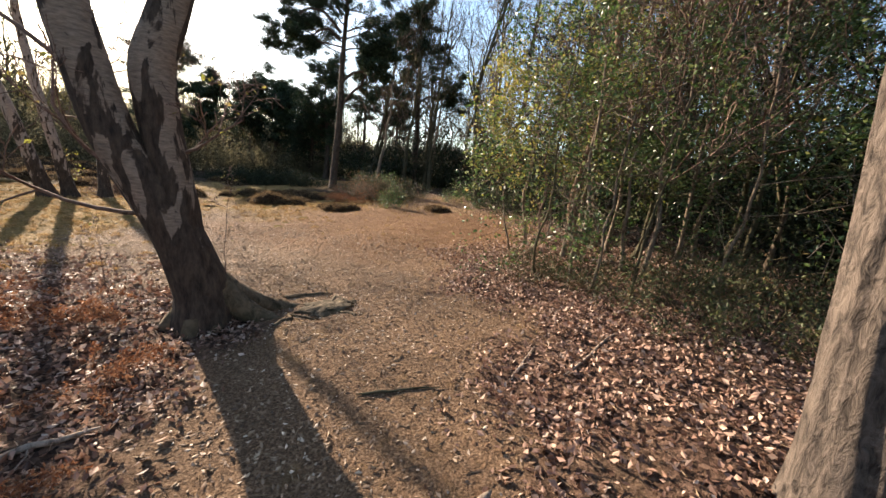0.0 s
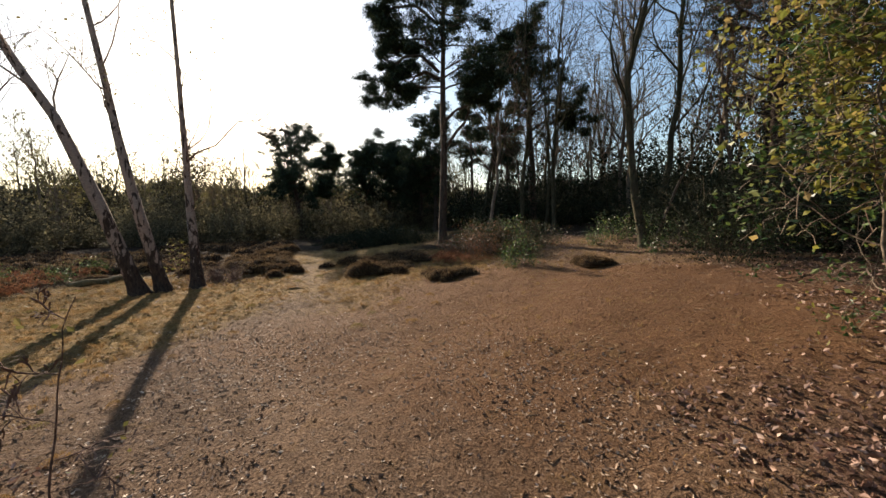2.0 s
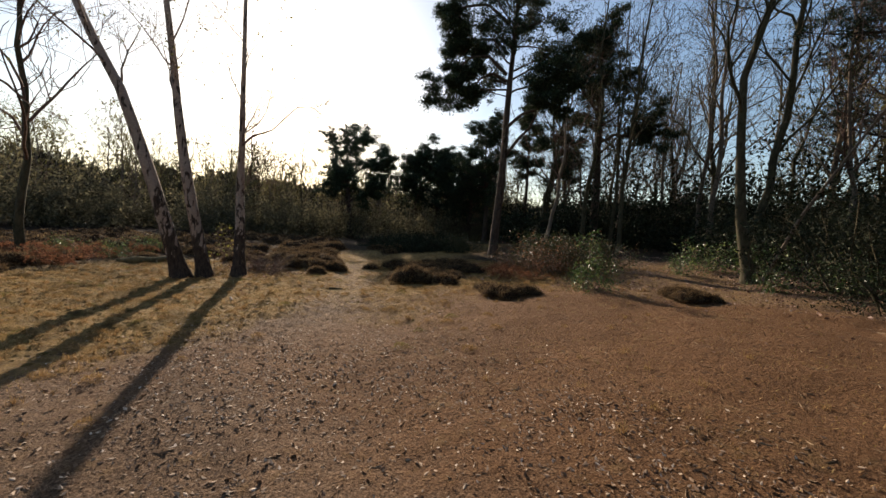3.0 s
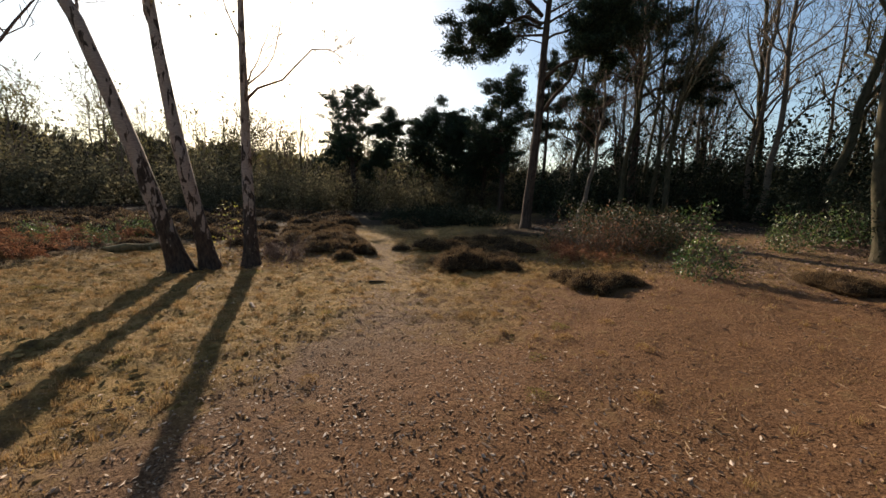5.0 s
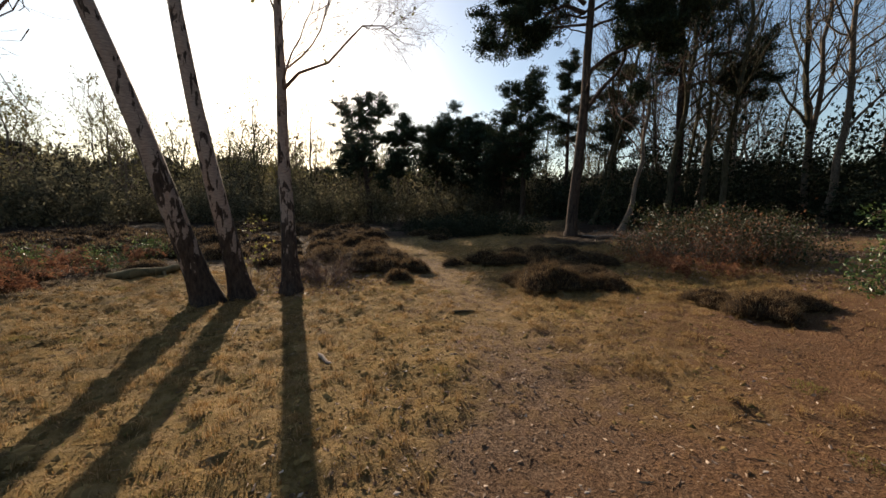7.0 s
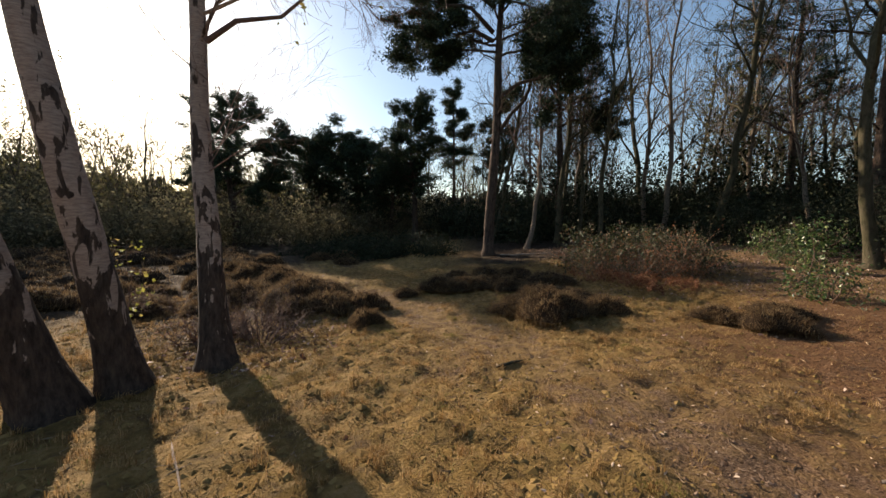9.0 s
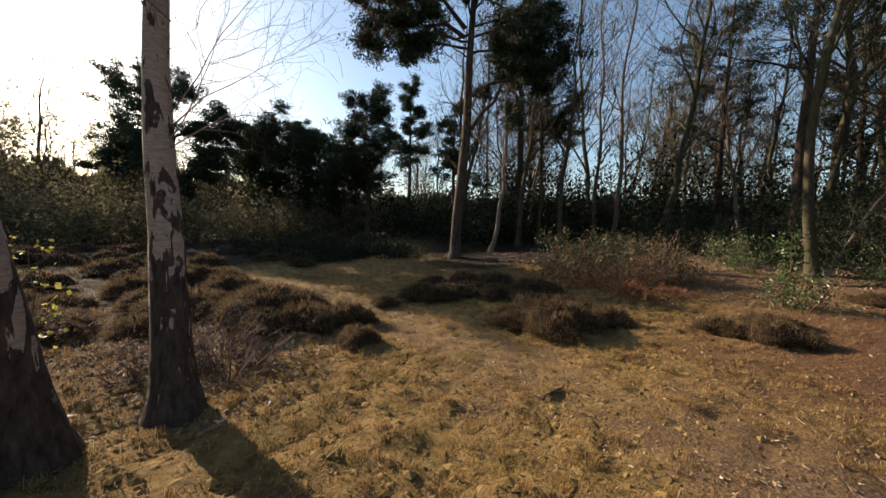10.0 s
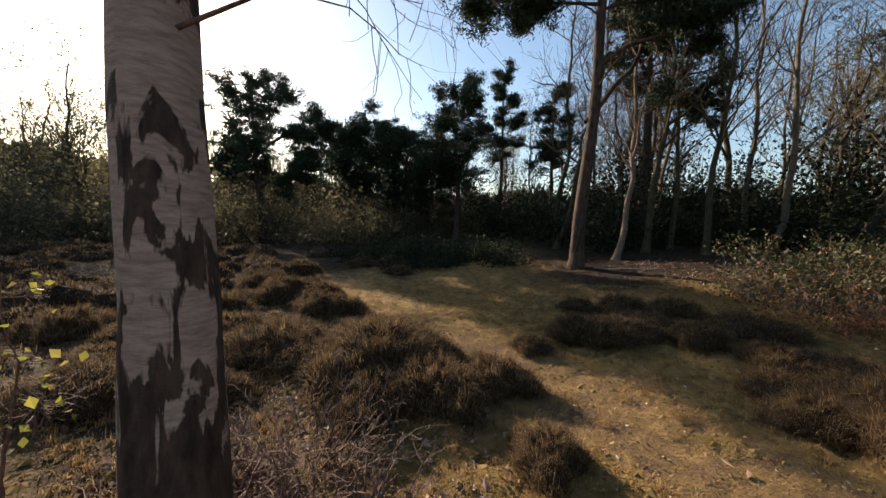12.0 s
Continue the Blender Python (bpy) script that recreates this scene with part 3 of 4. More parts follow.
for i in range(9):
    branch(c, (-0.2, 0.24, 3.6 + i * 0.33), off_way(np.array((0, 0, 1.0)), 1.0), 2.0, 0.03, 0, tips, BARE)
piece("crown", c.mesh("crown", TWIG), edge)
edge.matrix_world = place(1.88, 1.2)

# ---- the pines ----
EDGE_PINES = "pines of the wood edge"
pine_tree("pine", -6.5, 20.5, 15.5, 0.2, "tall Scots pine with bare lower trunk beside shaded grass", EDGE_PINES, 0.47, 70, 0.17, 40, dead=3, lean=(-0.004, 0.0),
          boughs=[[(0.0, 0, 4.3), (0.45, 0, 4.9), (0.75, 0.1, 5.4), (1.35, 0.2, 6.0), (1.55, 0.1, 7.2), (2.3, 0.2, 8.6), (2.9, 0.3, 9.6)], [(0.0, 0, 8.3), (-0.9, -0.1, 9.2), (-1.9, 0, 9.3), (-2.6, -0.2, 8.4), (-2.9, -0.2, 7.6)], [(0.0, 0, 9.2), (-0.8, 0.5, 10.2), (-1.7, 0.6, 10.4), (-2.4, 0.5, 9.8)], [(0.0, 0, 8.0), (-0.7, 0.2, 8.5), (-1.3, 0.1, 8.3), (-1.7, 0, 7.6)], [(0.0, 0, 10.5), (-1.0, -0.3, 11.4), (-2.3, -0.2, 11.6), (-3.0, 0, 11.2)], [(0.1, 0, 5.8), (0.9, -0.4, 6.3), (1.9, -0.8, 6.4), (2.9, -0.9, 6.9)]])
pine_tree("pine", -2.3, 26.0, 12.4, 0.22, "tall Scots pine with a dense dark crown at the wood edge", EDGE_PINES, 0.52, 70, 0.17, 28, lean=(-0.03, 0.0),
          boughs=[[(-0.15, 0, 6.0), (0.5, 0, 6.4), (1.3, 0.2, 6.3), (2.0, 0.2, 6.6)], [(-0.25, 0, 7.4), (-1.2, -0.3, 8.6), (-2.0, -0.4, 10.2)]])
pine_tree("pine", 6.5, 19.5, 15.0, 0.2, "tall dark Scots pine among bare trees", EDGE_PINES, 0.42, 45, 0.2, 26)
pine_tree("pine", 12.5, 20.0, 14.0, 0.2, "tall dark Scots pine among bare trees", EDGE_PINES, 0.4, 45, 0.2, 22)
pine_tree("pine", -22.1, 29.2, 8.5, 0.24, "broad spreading Scots pine against the bright sky", EDGE_PINES, 0.42, 80, 0.33, 30, flat=True, line=[(0, 0, 0), (-0.15, 0, 1.7), (-0.45, 0, 3.4), (-0.6, 0, 5.1), (-0.8, 0, 6.8), (-0.9, 0, 8.6)],
          boughs=[[(-0.3, 0, 3.2), (0.6, 0, 3.9), (1.6, 0.2, 3.8), (2.5, 0.2, 4.0)], [(-0.7, 0, 5.0), (0.6, 0, 6.0), (1.9, 0.2, 6.6), (3.2, 0.3, 6.5)], [(-0.5, 0, 4.2), (-1.6, 0.3, 4.6), (-2.4, 0.4, 4.3)]], tuft=1.2)
for x, y, tall, reach, lab in ((-20.0, 36.4, 8.2, 0.30, "low broad dark pine with crowded limbs"), (-17.9, 37.6, 8.8, 0.29, "low flat-topped dark pine with crowded limbs"), (-15.6, 36.9, 7.4, 0.32, "squat dark pine with a rounded crown")):
    pine_tree("pine", x, y, tall, 0.22, lab, EDGE_PINES, 0.3, 80, reach, 34, flat=True, tuft=1.35)
pine_tree("pine", -11.0, 32.7, 9.2, 0.22, "dark pine with a lopsided crown", EDGE_PINES, 0.36, 80, 0.24, 34, lean=(-0.05, 0), flat=True, tuft=1.25)
pine_tree("pine", -13.2, 34.5, 6.6, 0.2, "stunted dark pine beneath taller ones", EDGE_PINES, 0.2, 70, 0.28, 28, flat=True, tuft=1.3)
pine_tree("pine", -8.4, 35.0, 11.0, 0.17, "narrow dark pine in the wood edge", EDGE_PINES, 0.45, 60, 0.13, 26, tuft=1.2)
pine_tree("pine", -4.6, 33.5, 9.6, 0.17, "narrow dark pine in the wood edge", EDGE_PINES, 0.4, 60, 0.16, 26, tuft=1.2)

for x, y, tall in ((9.0, 26.0, 14.5), (15.5, 24.0, 13.5)):
    pine_tree("pine", x, y, tall, 0.19, "dark pine among bare woodland trees", EDGE_PINES, 0.35, 60, 0.22, 30)

# ---- the forked tree and its neighbours at the wood's edge ----
bare_tree("forked_tree", 1.38, 14.95, 13, 0.125, DARK_BARK, "forked tree with weathered brown bark at the wood edge", line=[(0, 0, 0), (-0.3, 0, 1.5), (-0.45, 0, 3.0), (-0.6, -0.2, 4.7), (-0.2, -0.2, 6.5), (0.6, 0, 9.5), (0.8, 0, 13)], limbs=11, low=0.36, buds=0.1)
bare_tree("pale_birch", 1.55, 14.8, 9, 0.04, PALE_TWIG, "thin pale leaning birch behind the forked tree", opt=WOODY, line=[(0, 0, 0), (0.4, -0.4, 1.6), (1.0, -1.2, 3.4), (1.8, -2.0, 5.4), (2.6, -2.6, 9)], limbs=8, low=0.4, buds=0.1)
bare_tree("dark_tree", -15.5, 8.2, 9.5, 0.10, DARK_BARK, "spreading bare tree on the heath", limbs=16, low=0.22, limb_len=0.34, opt=WOODY)

bare_tree("forked_tree", -1.6, 27.2, 13, 0.12, DARK_BARK, "dark forked bare tree with a fan of upright twigs", line=[(0, 0, 0), (-0.2, 0, 2), (0.0, 0, 5), (0.1, 0, 8), (0.0, 0, 14)], limbs=16, low=0.4, opt=WOODY, limb_len=0.3)

# ---- the wood behind: a few grown trees, copied and turned ----
kinds = []
for i, (tall, rad, bark, b) in enumerate(((13, 0.14, DARK_BARK, 0.0), (12, 0.12, PALE_TWIG, 0.25), (14, 0.16, DARK_BARK, 0.3), (11, 0.10, PALE_TWIG, 0.0), (12, 0.13, DARK_BARK, 0.2), (9, 0.09, DARK_BARK, 0.4))):
    kinds.append(bare_tree("woodland_tree", 3 + 0.1 * i, 40, tall, rad, bark, ("slim leafless woodland tree", "pale-stemmed birch with hazy green buds", "tall dark tree with crooked bare limbs", "thin pale bare birch", "dark woodland tree with budding twigs", "small twiggy tree with young leaves")[i], "trees of the wood", lean=(R.normal(0, 0.05), R.normal(0, 0.05)), limbs=15, low=0.25, buds=b, opt=WOODY, limb_len=0.36))


FAR = dict(steps=(6, 4, 3), bend=(0.22, 0.28, 0.3), lift=(0.1, 0.05, 0.02), sides=(3, 2, 2), kids=(6, 4), angle=(25, 60), short=(0.45, 0.7), thin=0.012)
# every second one gets pale bark, which also imitates the glare
far_kinds = [bare_tree("edge_tree", -20 - i, 44, tall, 0.13, (DARK_BARK, PALE_TWIG)[i % 2], lab, "trees of the far wood edge", limbs=16, low=0.14, buds=bud, bud_mat=BUD, opt=FAR, limb_len=0.42, bud_size=0.15)
             for i, (tall, bud, lab) in enumerate(((9.0, 0.5, "rounded bare tree with hazy olive buds"), (8.2, 0.7, "low spreading tree in early leaf"), (9.6, 0.35, "bare birch with a fine twiggy dome"), (7.4, 0.9, "low rounded tree with olive spring leaves")))]


def scatter(n, inside, x0, x1, y0, y1, gap):
    """Chance places inside an area, kept apart by gap."""
    out = []
    for _ in range(n * 40):
        if len(out) >= n:
            break
        x, y = R.uniform(x0, x1), R.uniform(y0, y1)
        if inside(x, y) and all((x - a) ** 2 + (y - b) ** 2 > gap * gap for a, b in out):
            out.append((x, y))
    return out


def right_wood(x, y):
    return (y > 22 - 0.3 * max(x, 0) * 2 and x > -6 or x > 5.0 and y > 6 or x > 7 and y > -8) and y - x < 46


def left_wood(x, y):
    d = math.hypot(x + 6, y - 8)
    return 31.5 < d < 46 and x < -5


def back_wood(x, y):
    return y < -5 and math.hypot(x, y) > 7 and x > -30


spots = scatter(105, right_wood, -6, 24, -8, 42, 1.4) + scatter(135, left_wood, -50, -6, -24, 50, 1.5) + scatter(16, back_wood, -30, 16, -22, -5, 2.6)
for i, (x, y) in enumerate(spots):
    left = left_wood(x, y) or (i % 5 == 0 and y > 20)
    s = R.uniform(0.8, 1.02) if left_wood(x, y) else R.uniform(0.85, 1.2)
    m = place(x, y, R.uniform(0, 360)) @ Matrix.Diagonal((s, s, s * R.uniform(0.9, 1.1), 1))
    t = copy_thing(far_kinds[i % 4] if left else kinds[i % len(kinds)], m)
    t.scale = m.to_scale()

# ---- dark evergreen understorey ----
us = [shrub("evergreen_bush", 4 + i, 41, 3.6, 2.4 + 0.5 * i, 2000, EVERGREEN, "dense dark evergreen bush under the trees", "bush", "evergreen understorey", 0.15, 8, DARK_BARK, 0.6) for i in range(3)]
us += [shrub("evergreen_bush", 12 + i, 41, 2.8, 2.5, 3000, EVERGREEN, "dense dark holly-like bush with small glossy leaves", "bush", "evergreen understorey", 0.085, 9, DARK_BARK, 0.55) for i in range(2)]
# these two carry the glare haze in their leaf colour
us += [shrub("evergreen_bush", -22 - 2 * i, 44, 3.4, 3.0, 1700, GLARE_SCRUB, "olive-brown scrub under the far trees, paled to imitate sun glare", "bush", "evergreen understorey", 0.16, 9, DARK_BARK, 0.6) for i in range(2)]


def under(x, y):
    d = math.hypot(x + 6, y - 8)
    return (x < -5 and 25.5 < d < 33) or (x >= -6 and (y > 25 - 0.35 * max(x, 0) * 2 and y < 36) and x < 20) or (6.0 < x < 14 and -4 < y < 22)


for i, (x, y) in enumerate(scatter(210, under, -42, 20, -22, 40, 1.45)):
    t = copy_thing(us[5 + i % 2] if x < -9 else us[3 + i % 2] if x > 5.5 and y < 22 else us[i % 3], place(x, y, R.uniform(0, 360)))
    s = R.uniform(0.65, 1.3)
    t.scale = (s, s, s * R.uniform(0.6, 1.4))


for i, (x, y) in enumerate(scatter(34, lambda x, y: y > 12.5 - 0.2 * x and (x - 1.4) ** 2 + (y - 15) ** 2 > 2.5, 2.2, 9, 11, 21, 1.2)):
    t = copy_thing(us[3 + i % 2], place(x, y, R.uniform(0, 360)))
    s = R.uniform(0.45, 0.85)
    t.scale = (s, s, s)

# ---- dark low mounds of gorse before the far pines ----
mound = shrub("gorse_mound", -13.5, 22.2, 2.4, 0.7, 2600, EVERGREEN, "low dark gorse mound in the shade of pines", "bush", "gorse mounds", 0.09, 10, DARK_BARK, 0.5)
for x, y, s in ((-12.2, 22.0, 1.1), (-10.9, 22.2, 1.0), (-9.6, 21.8, 1.1), (-12.6, 23.2, 1.2), (-10.2, 23.0, 1.2), (-8.7, 22.6, 0.9), (-14.5, 23.6, 1.0), (-11.4, 23.6, 1.2)):
    t = copy_thing(mound, place(x, y, R.uniform(0, 360)))
    t.scale = (s, s, s)


# ---- the holly and hazel thicket beside the start ----
THICKET = dict(steps=(7, 5, 3), bend=(0.13, 0.2, 0.25), lift=(0.02, -0.02, 0.0), sides=(4, 3, 2), kids=(6, 5), angle=(25, 70), short=(0.35, 0.6), thin=0.0035)


def thicket_tree(x, y, tall, radius, lean, leaves, material, label, bark, leaf=0.055, low=0.12, limbs=13, reach=0.42, aspect=0.55, side=None):
    """A thin crooked stem with wide flat sprays of leaves down to knee height."""
    t = tagged(new("understorey_tree"), label, "tree", "understorey trees of the thicket")
    line = trunk_line(lean, tall, 14, 0.05 * tall / 4)
    w = Wood()
    k = np.linspace(0, 1, 24)
    pts = np.array([along(line, a)[0] for a in k])
    pts[0, 2] -= 0.1
    radius *= 0.8
    w.tube(pts, radius * (1 - 0.8 * k) + radius * 0.5 * np.exp(-pts[:, 2] / 0.1), 8, 0.06)
    piece("trunk", w.mesh("trunk", bark), t)
    c, tips = Wood(), []
    for i in range(limbs):
        a = low + (1 - low) * (i + R.uniform(0, 1)) / limbs
        p, d = along(line, min(a, 0.99))
        way = off_way(d, radians(R.uniform(68, 98)))
        if side is not None and R.uniform() < 0.6:
            way = np.array(side) + R.normal(0, 0.35, 3)
        branch(c, p, way, tall * reach * R.uniform(0.5, 1.0) * (1.1 - 0.6 * a), radius * 0.3, 0, tips, THICKET)
    piece("crown", c.mesh("crown", bark), t)
    tp = np.array(tips)
    tp = tp[R.permutation(len(tp))[:int(len(tp) * 0.28)]]
    pick = tp[R.integers(0, len(tp), leaves)] + R.normal(0, leaf * 1.3, (leaves, 3))
    piece("foliage", leaf_mesh("foliage", pick, leaf, material, aspect, 0.1, 0.35), t)
    t.matrix_world = place(x, y)
    return t


grove = [
    thicket_tree(1.46, 5.25, 4.2, 0.026, (-0.03, 0.0), 2000, HOLLY, "thin-stemmed holly with glossy sunlit leaves at the path's edge", DARK_BARK),
    thicket_tree(1.95, 4.95, 4.2, 0.04, (0.03, 0.02), 2000, HOLLY, "crooked holly stem with open sprays of leaves", PALE_TWIG),
    thicket_tree(2.2, 6.2, 4.4, 0.05, (0.0, 0.03), 1700, YOUNG, "young oak with fresh yellow-green leaves overhanging the clearing", PALE_TWIG, 0.055, 0.34, 18, 0.52, 0.7, (-1.0, 0.15, 0.22)),
    thicket_tree(1.6, 6.25, 3.6, 0.03, (0.0, 0.0), 800, YOUNG, "slim sapling with pale opening leaves", TWIG, 0.05, 0.2, 12, 0.4, 0.7),
    thicket_tree(2.05, 4.5, 3.8, 0.026, (0.02, 0.0), 1800, HOLLY, "leggy holly sapling among leaf litter", PALE_TWIG),
    thicket_tree(3.6, 6.4, 4.3, 0.06, (0.03, -0.02), 2600, HOLLY, "dense holly with deep green foliage in the thicket", DARK_BARK, 0.07, 0.08, 16),
]
thicket_tree(1.75, 7.2, 3.7, 0.05, (-0.06, -0.02), 2600, YOUNG, "young oak with low yellow-green boughs reaching over the clearing", PALE_TWIG, 0.06, 0.36, 20, 0.5, 0.7, (-1.0, -0.1, 0.12))
thicket_tree(1.3, 6.7, 2.6, 0.025, (-0.08, 0.0), 1100, HOLLY, "small leaning holly at the thicket's edge", PALE_TWIG, 0.055, 0.2, 12, 0.45)
for x, y, kind, s in ((2.9, 5.4, 1, 1.0), (3.2, 7.6, 5, 0.95), (4.7, 5.4, 5, 1.0), (4.4, 7.6, 5, 1.05), (5.4, 6.6, 5, 1.1), (5.2, 4.2, 5, 0.9), (4.4, 9.4, 1, 1.2), (2.6, 8.6, 1, 0.9), (3.4, 10.0, 5, 0.9), (5.8, 8.8, 5, 1.1), (6.2, 5.2, 5, 1.1), (2.6, 6.8, 2, 0.85),
                      (5.6, 2.6, 5, 0.9), (6.3, 3.6, 5, 1.2), (5.0, 10.8, 5, 1.0), (3.7, 4.4, 4, 1.1), (6.6, 1.2, 5, 1.1), (6.2, -0.6, 5, 1.0), (6.8, 10.4, 5, 1.2), (4.6, 12.4, 1, 1.0), (6.0, 12.6, 5, 1.0)):
    t = copy_thing(grove[kind], place(x, y, R.uniform(0, 360)))
    t.scale = (s, s, s)
pole = bare_tree("slim_oak", 2.4, 6.1, 11, 0.09, ORANGE_BARK, "slim young tree with reddish bark rising through the thicket", lean=(0.02, 0), limbs=10, low=0.35, opt=WOODY)
bare_tree("slim_oak", 4.6, 6.2, 9, 0.05, PALE_TWIG, "slim pale sinuous stem in the thicket", line=[(0, 0, 0), (-0.1, 0, 0.7), (0.06, 0, 1.3), (-0.02, 0.1, 2.2), (-0.12, 0, 3.2), (0.1, 0, 5), (0, 0, 9)], limbs=9, low=0.35, opt=WOODY)
bare_tree("slim_oak", 3.7, 8.8, 10, 0.07, PALE_TWIG, "pale birch stem behind the hollies", lean=(-0.05, 0.02), limbs=9, low=0.35, opt=WOODY)
wiry = bare_tree("slim_oak", 3.0, 5.0, 6.5, 0.035, PALE_TWIG, "wiry pale bare sapling in the thicket", line=[(0, 0, 0), (0.08, 0, 0.9), (-0.05, 0.05, 1.7), (0.12, 0, 2.6), (0.0, -0.1, 3.6), (0.15, 0, 4.8), (0.1, 0, 6.5)], limbs=14, low=0.2, opt=WOODY, limb_len=0.38)
for x, y, a, k in ((3.9, 5.6, 70, 1.1), (3.3, 6.9, 300, 1.2), (5.4, 5.6, 20, 1.2), (4.2, 7.2, 250, 1.3), (5.9, 4.3, 90, 1.0)):
    t = copy_thing(wiry, place(x, y, a))
    t.scale = (k, k, k)
bare_tree("hazel", 2.5, 4.3, 4.6, 0.02, DARK_BARK, "dark arching hazel with spreading bare limbs", lean=(0.12, 0.05), limbs=8, low=0.3, opt=WOODY, limb_len=0.5, buds=0.15, bud_mat=YOUNG)

# ---- undergrowth: brambles, small hollies, bracken ----
bramble = [shrub("bramble", -3.9, 15.6, 1.6, 0.95, 1900, BRAMBLE, "tangled bramble with dull green leaves", "bush", "brambles by the wood edge", 0.075, 14, TWIG),
           shrub("bramble", -3.2, 15.0, 1.5, 0.95, 500, BRACKEN, "bare arching bramble stems with russet leaves", "bush", "brambles by the wood edge", 0.05, 16, PALE_TWIG)]
for x, y, k, s in ((-2.7, 15.4, 0, 0.85), (-3.0, 16.3, 0, 1.0), (-4.3, 15.2, 1, 0.8), (-2.2, 15.3, 0, 0.75), (-3.9, 14.6, 1, 0.7), (-2.4, 16.4, 0, 0.9), (-3.6, 17.0, 0, 1.0), (-3.3, 14.5, 1, 0.65), (-1.4, 16.9, 0, 0.8), (-3.3, 14.9, 1, 0.9), (-4.5, 16.0, 1, 0.9), (-2.6, 14.6, 1, 0.7)):
    t = copy_thing(bramble[k], place(x, y, R.uniform(0, 360)))
    t.scale = (s, s, s)
brush = shrub("brushwood", 3.0, 3.9, 1.3, 0.6, 700, BRAMBLE, "low dark tangle of brown stems and dull leaves in the litter", "bush", "brushwood of the thicket", 0.05, 16, DARK_BARK)
for x, y, k in ((2.3, 4.2, 0.7), (3.6, 3.5, 1.0), (2.6, 3.3, 0.7), (4.4, 3.9, 1.1), (3.2, 4.6, 0.9), (4.3, 2.9, 1.0), (5.2, 3.2, 1.2), (1.8, 4.9, 0.6), (1.5, 5.7, 0.6), (3.4, 2.6, 0.7), (2.2, 5.2, 0.8), (4.9, 2.2, 1.0), (1.35, 4.9, 0.5), (4.0, 4.7, 1.1)):
    t = copy_thing(brush, place(x, y, R.uniform(0, 360)))
    t.scale = (k, k, k)
holly = shrub("holly_bush", -1.95, 12.5, 0.7, 0.75, 900, HOLLY, "small green holly bush on bare earth", "bush", "small hollies", 0.05, 8, TWIG)
spire = thicket_tree(-2.05, 12.75, 1.25, 0.014, (-0.05, 0), 420, HOLLY, "young holly with upright leafy shoots", TWIG, 0.06, 0.2, 9, 0.25)
for x, y, s in ((1.4, 13.6, 0.8), (2.4, 14.0, 1.2), (0.2, 15.6, 0.8), (3.4, 13.2, 1.4), (4.4, 14.4, 1.6), (0.9, 17.0, 1.3), (2.2, 17.0, 1.5), (-14.6, 9.7, 0.8), (-15.6, 10.9, 1.0), (-16.0, 9.2, 0.9)):
    t = copy_thing(holly, place(x, y, R.uniform(0, 360)))
    t.scale = (s, s, s)
thicket_tree(-11.8, 11.1, 1.2, 0.012, (0.05, 0.0), 70, YOUNG, "spindly sapling with a few yellow-green leaves", TWIG, 0.055, 0.3, 8, 0.35, 0.7)
thicket_tree(-11.0, 10.3, 0.8, 0.008, (0.05, 0.0), 40, YOUNG, "spindly sapling with a few yellow-green leaves", TWIG, 0.045, 0.3, 6, 0.4, 0.7)
thicket_tree(-2.75, 4.2, 1.35, 0.008, (0.08, 0.05), 24, BUD, "single thin seedling with a few buds", TWIG, 0.03, 0.3, 6, 0.3, 0.7)
thicket_tree(-3.5, 3.4, 0.9, 0.006, (0.02, 0.0), 12, BUD, "single thin seedling with a few buds", TWIG, 0.03, 0.3, 4, 0.3, 0.7)
for x, y in ((-10.35, 11.55), (-10.0, 11.05), (-10.7, 11.0), (-12.4, 12.2)):
    shrub("dead_heather", x, y, 0.85, 0.36, 0, TWIG, "dead grey heather with bare curling twigs", "bush", "dead heather", 0.03, 30, TWIG)


def bracken_clump():
    """Collapsed dead fronds: arched stalks with rows of leaflets."""
    t = tagged(new("bracken_clump"), "collapsed rust-brown dead bracken", "fern", "dead bracken")
    w, leaf_at = Wood(), []
    for _ in range(9):
        a, ln = R.uniform(0, 2 * np.pi), R.uniform(0.3, 0.6)
        k = np.linspace(0, 1, 7)
        top = R.uniform(0.08, 0.26)
        p = np.stack([np.cos(a) * k * ln, np.sin(a) * k * ln, top * np.sin(k * 2.6) + 0.02], 1) + R.normal(0, 0.012, (7, 3))
        w.tube(p, np.linspace(0.005, 0.002, 7), 3)
        for q in np.linspace(0.25, 1, 12):
            c = along(p, min(q, 0.999))[0]
            leaf_at.extend(c + R.normal(0, 0.035 * (1.3 - q), (9, 3)))
    piece("stalk", w.mesh("stalk", BRACKEN_STALK), t)
    piece("foliage", leaf_mesh("foliage", np.array(leaf_at), 0.035, BRACKEN, 0.4, 0.2), t)
    return t


BRACKEN_STALK = bark_material("bracken_stalk", (0.12, 0.06, 0.03), (0.34, 0.20, 0.12), 30, 1.0, 0.1)
fern = bracken_clump()
fern.matrix_world = place(-3.2, 2.7)
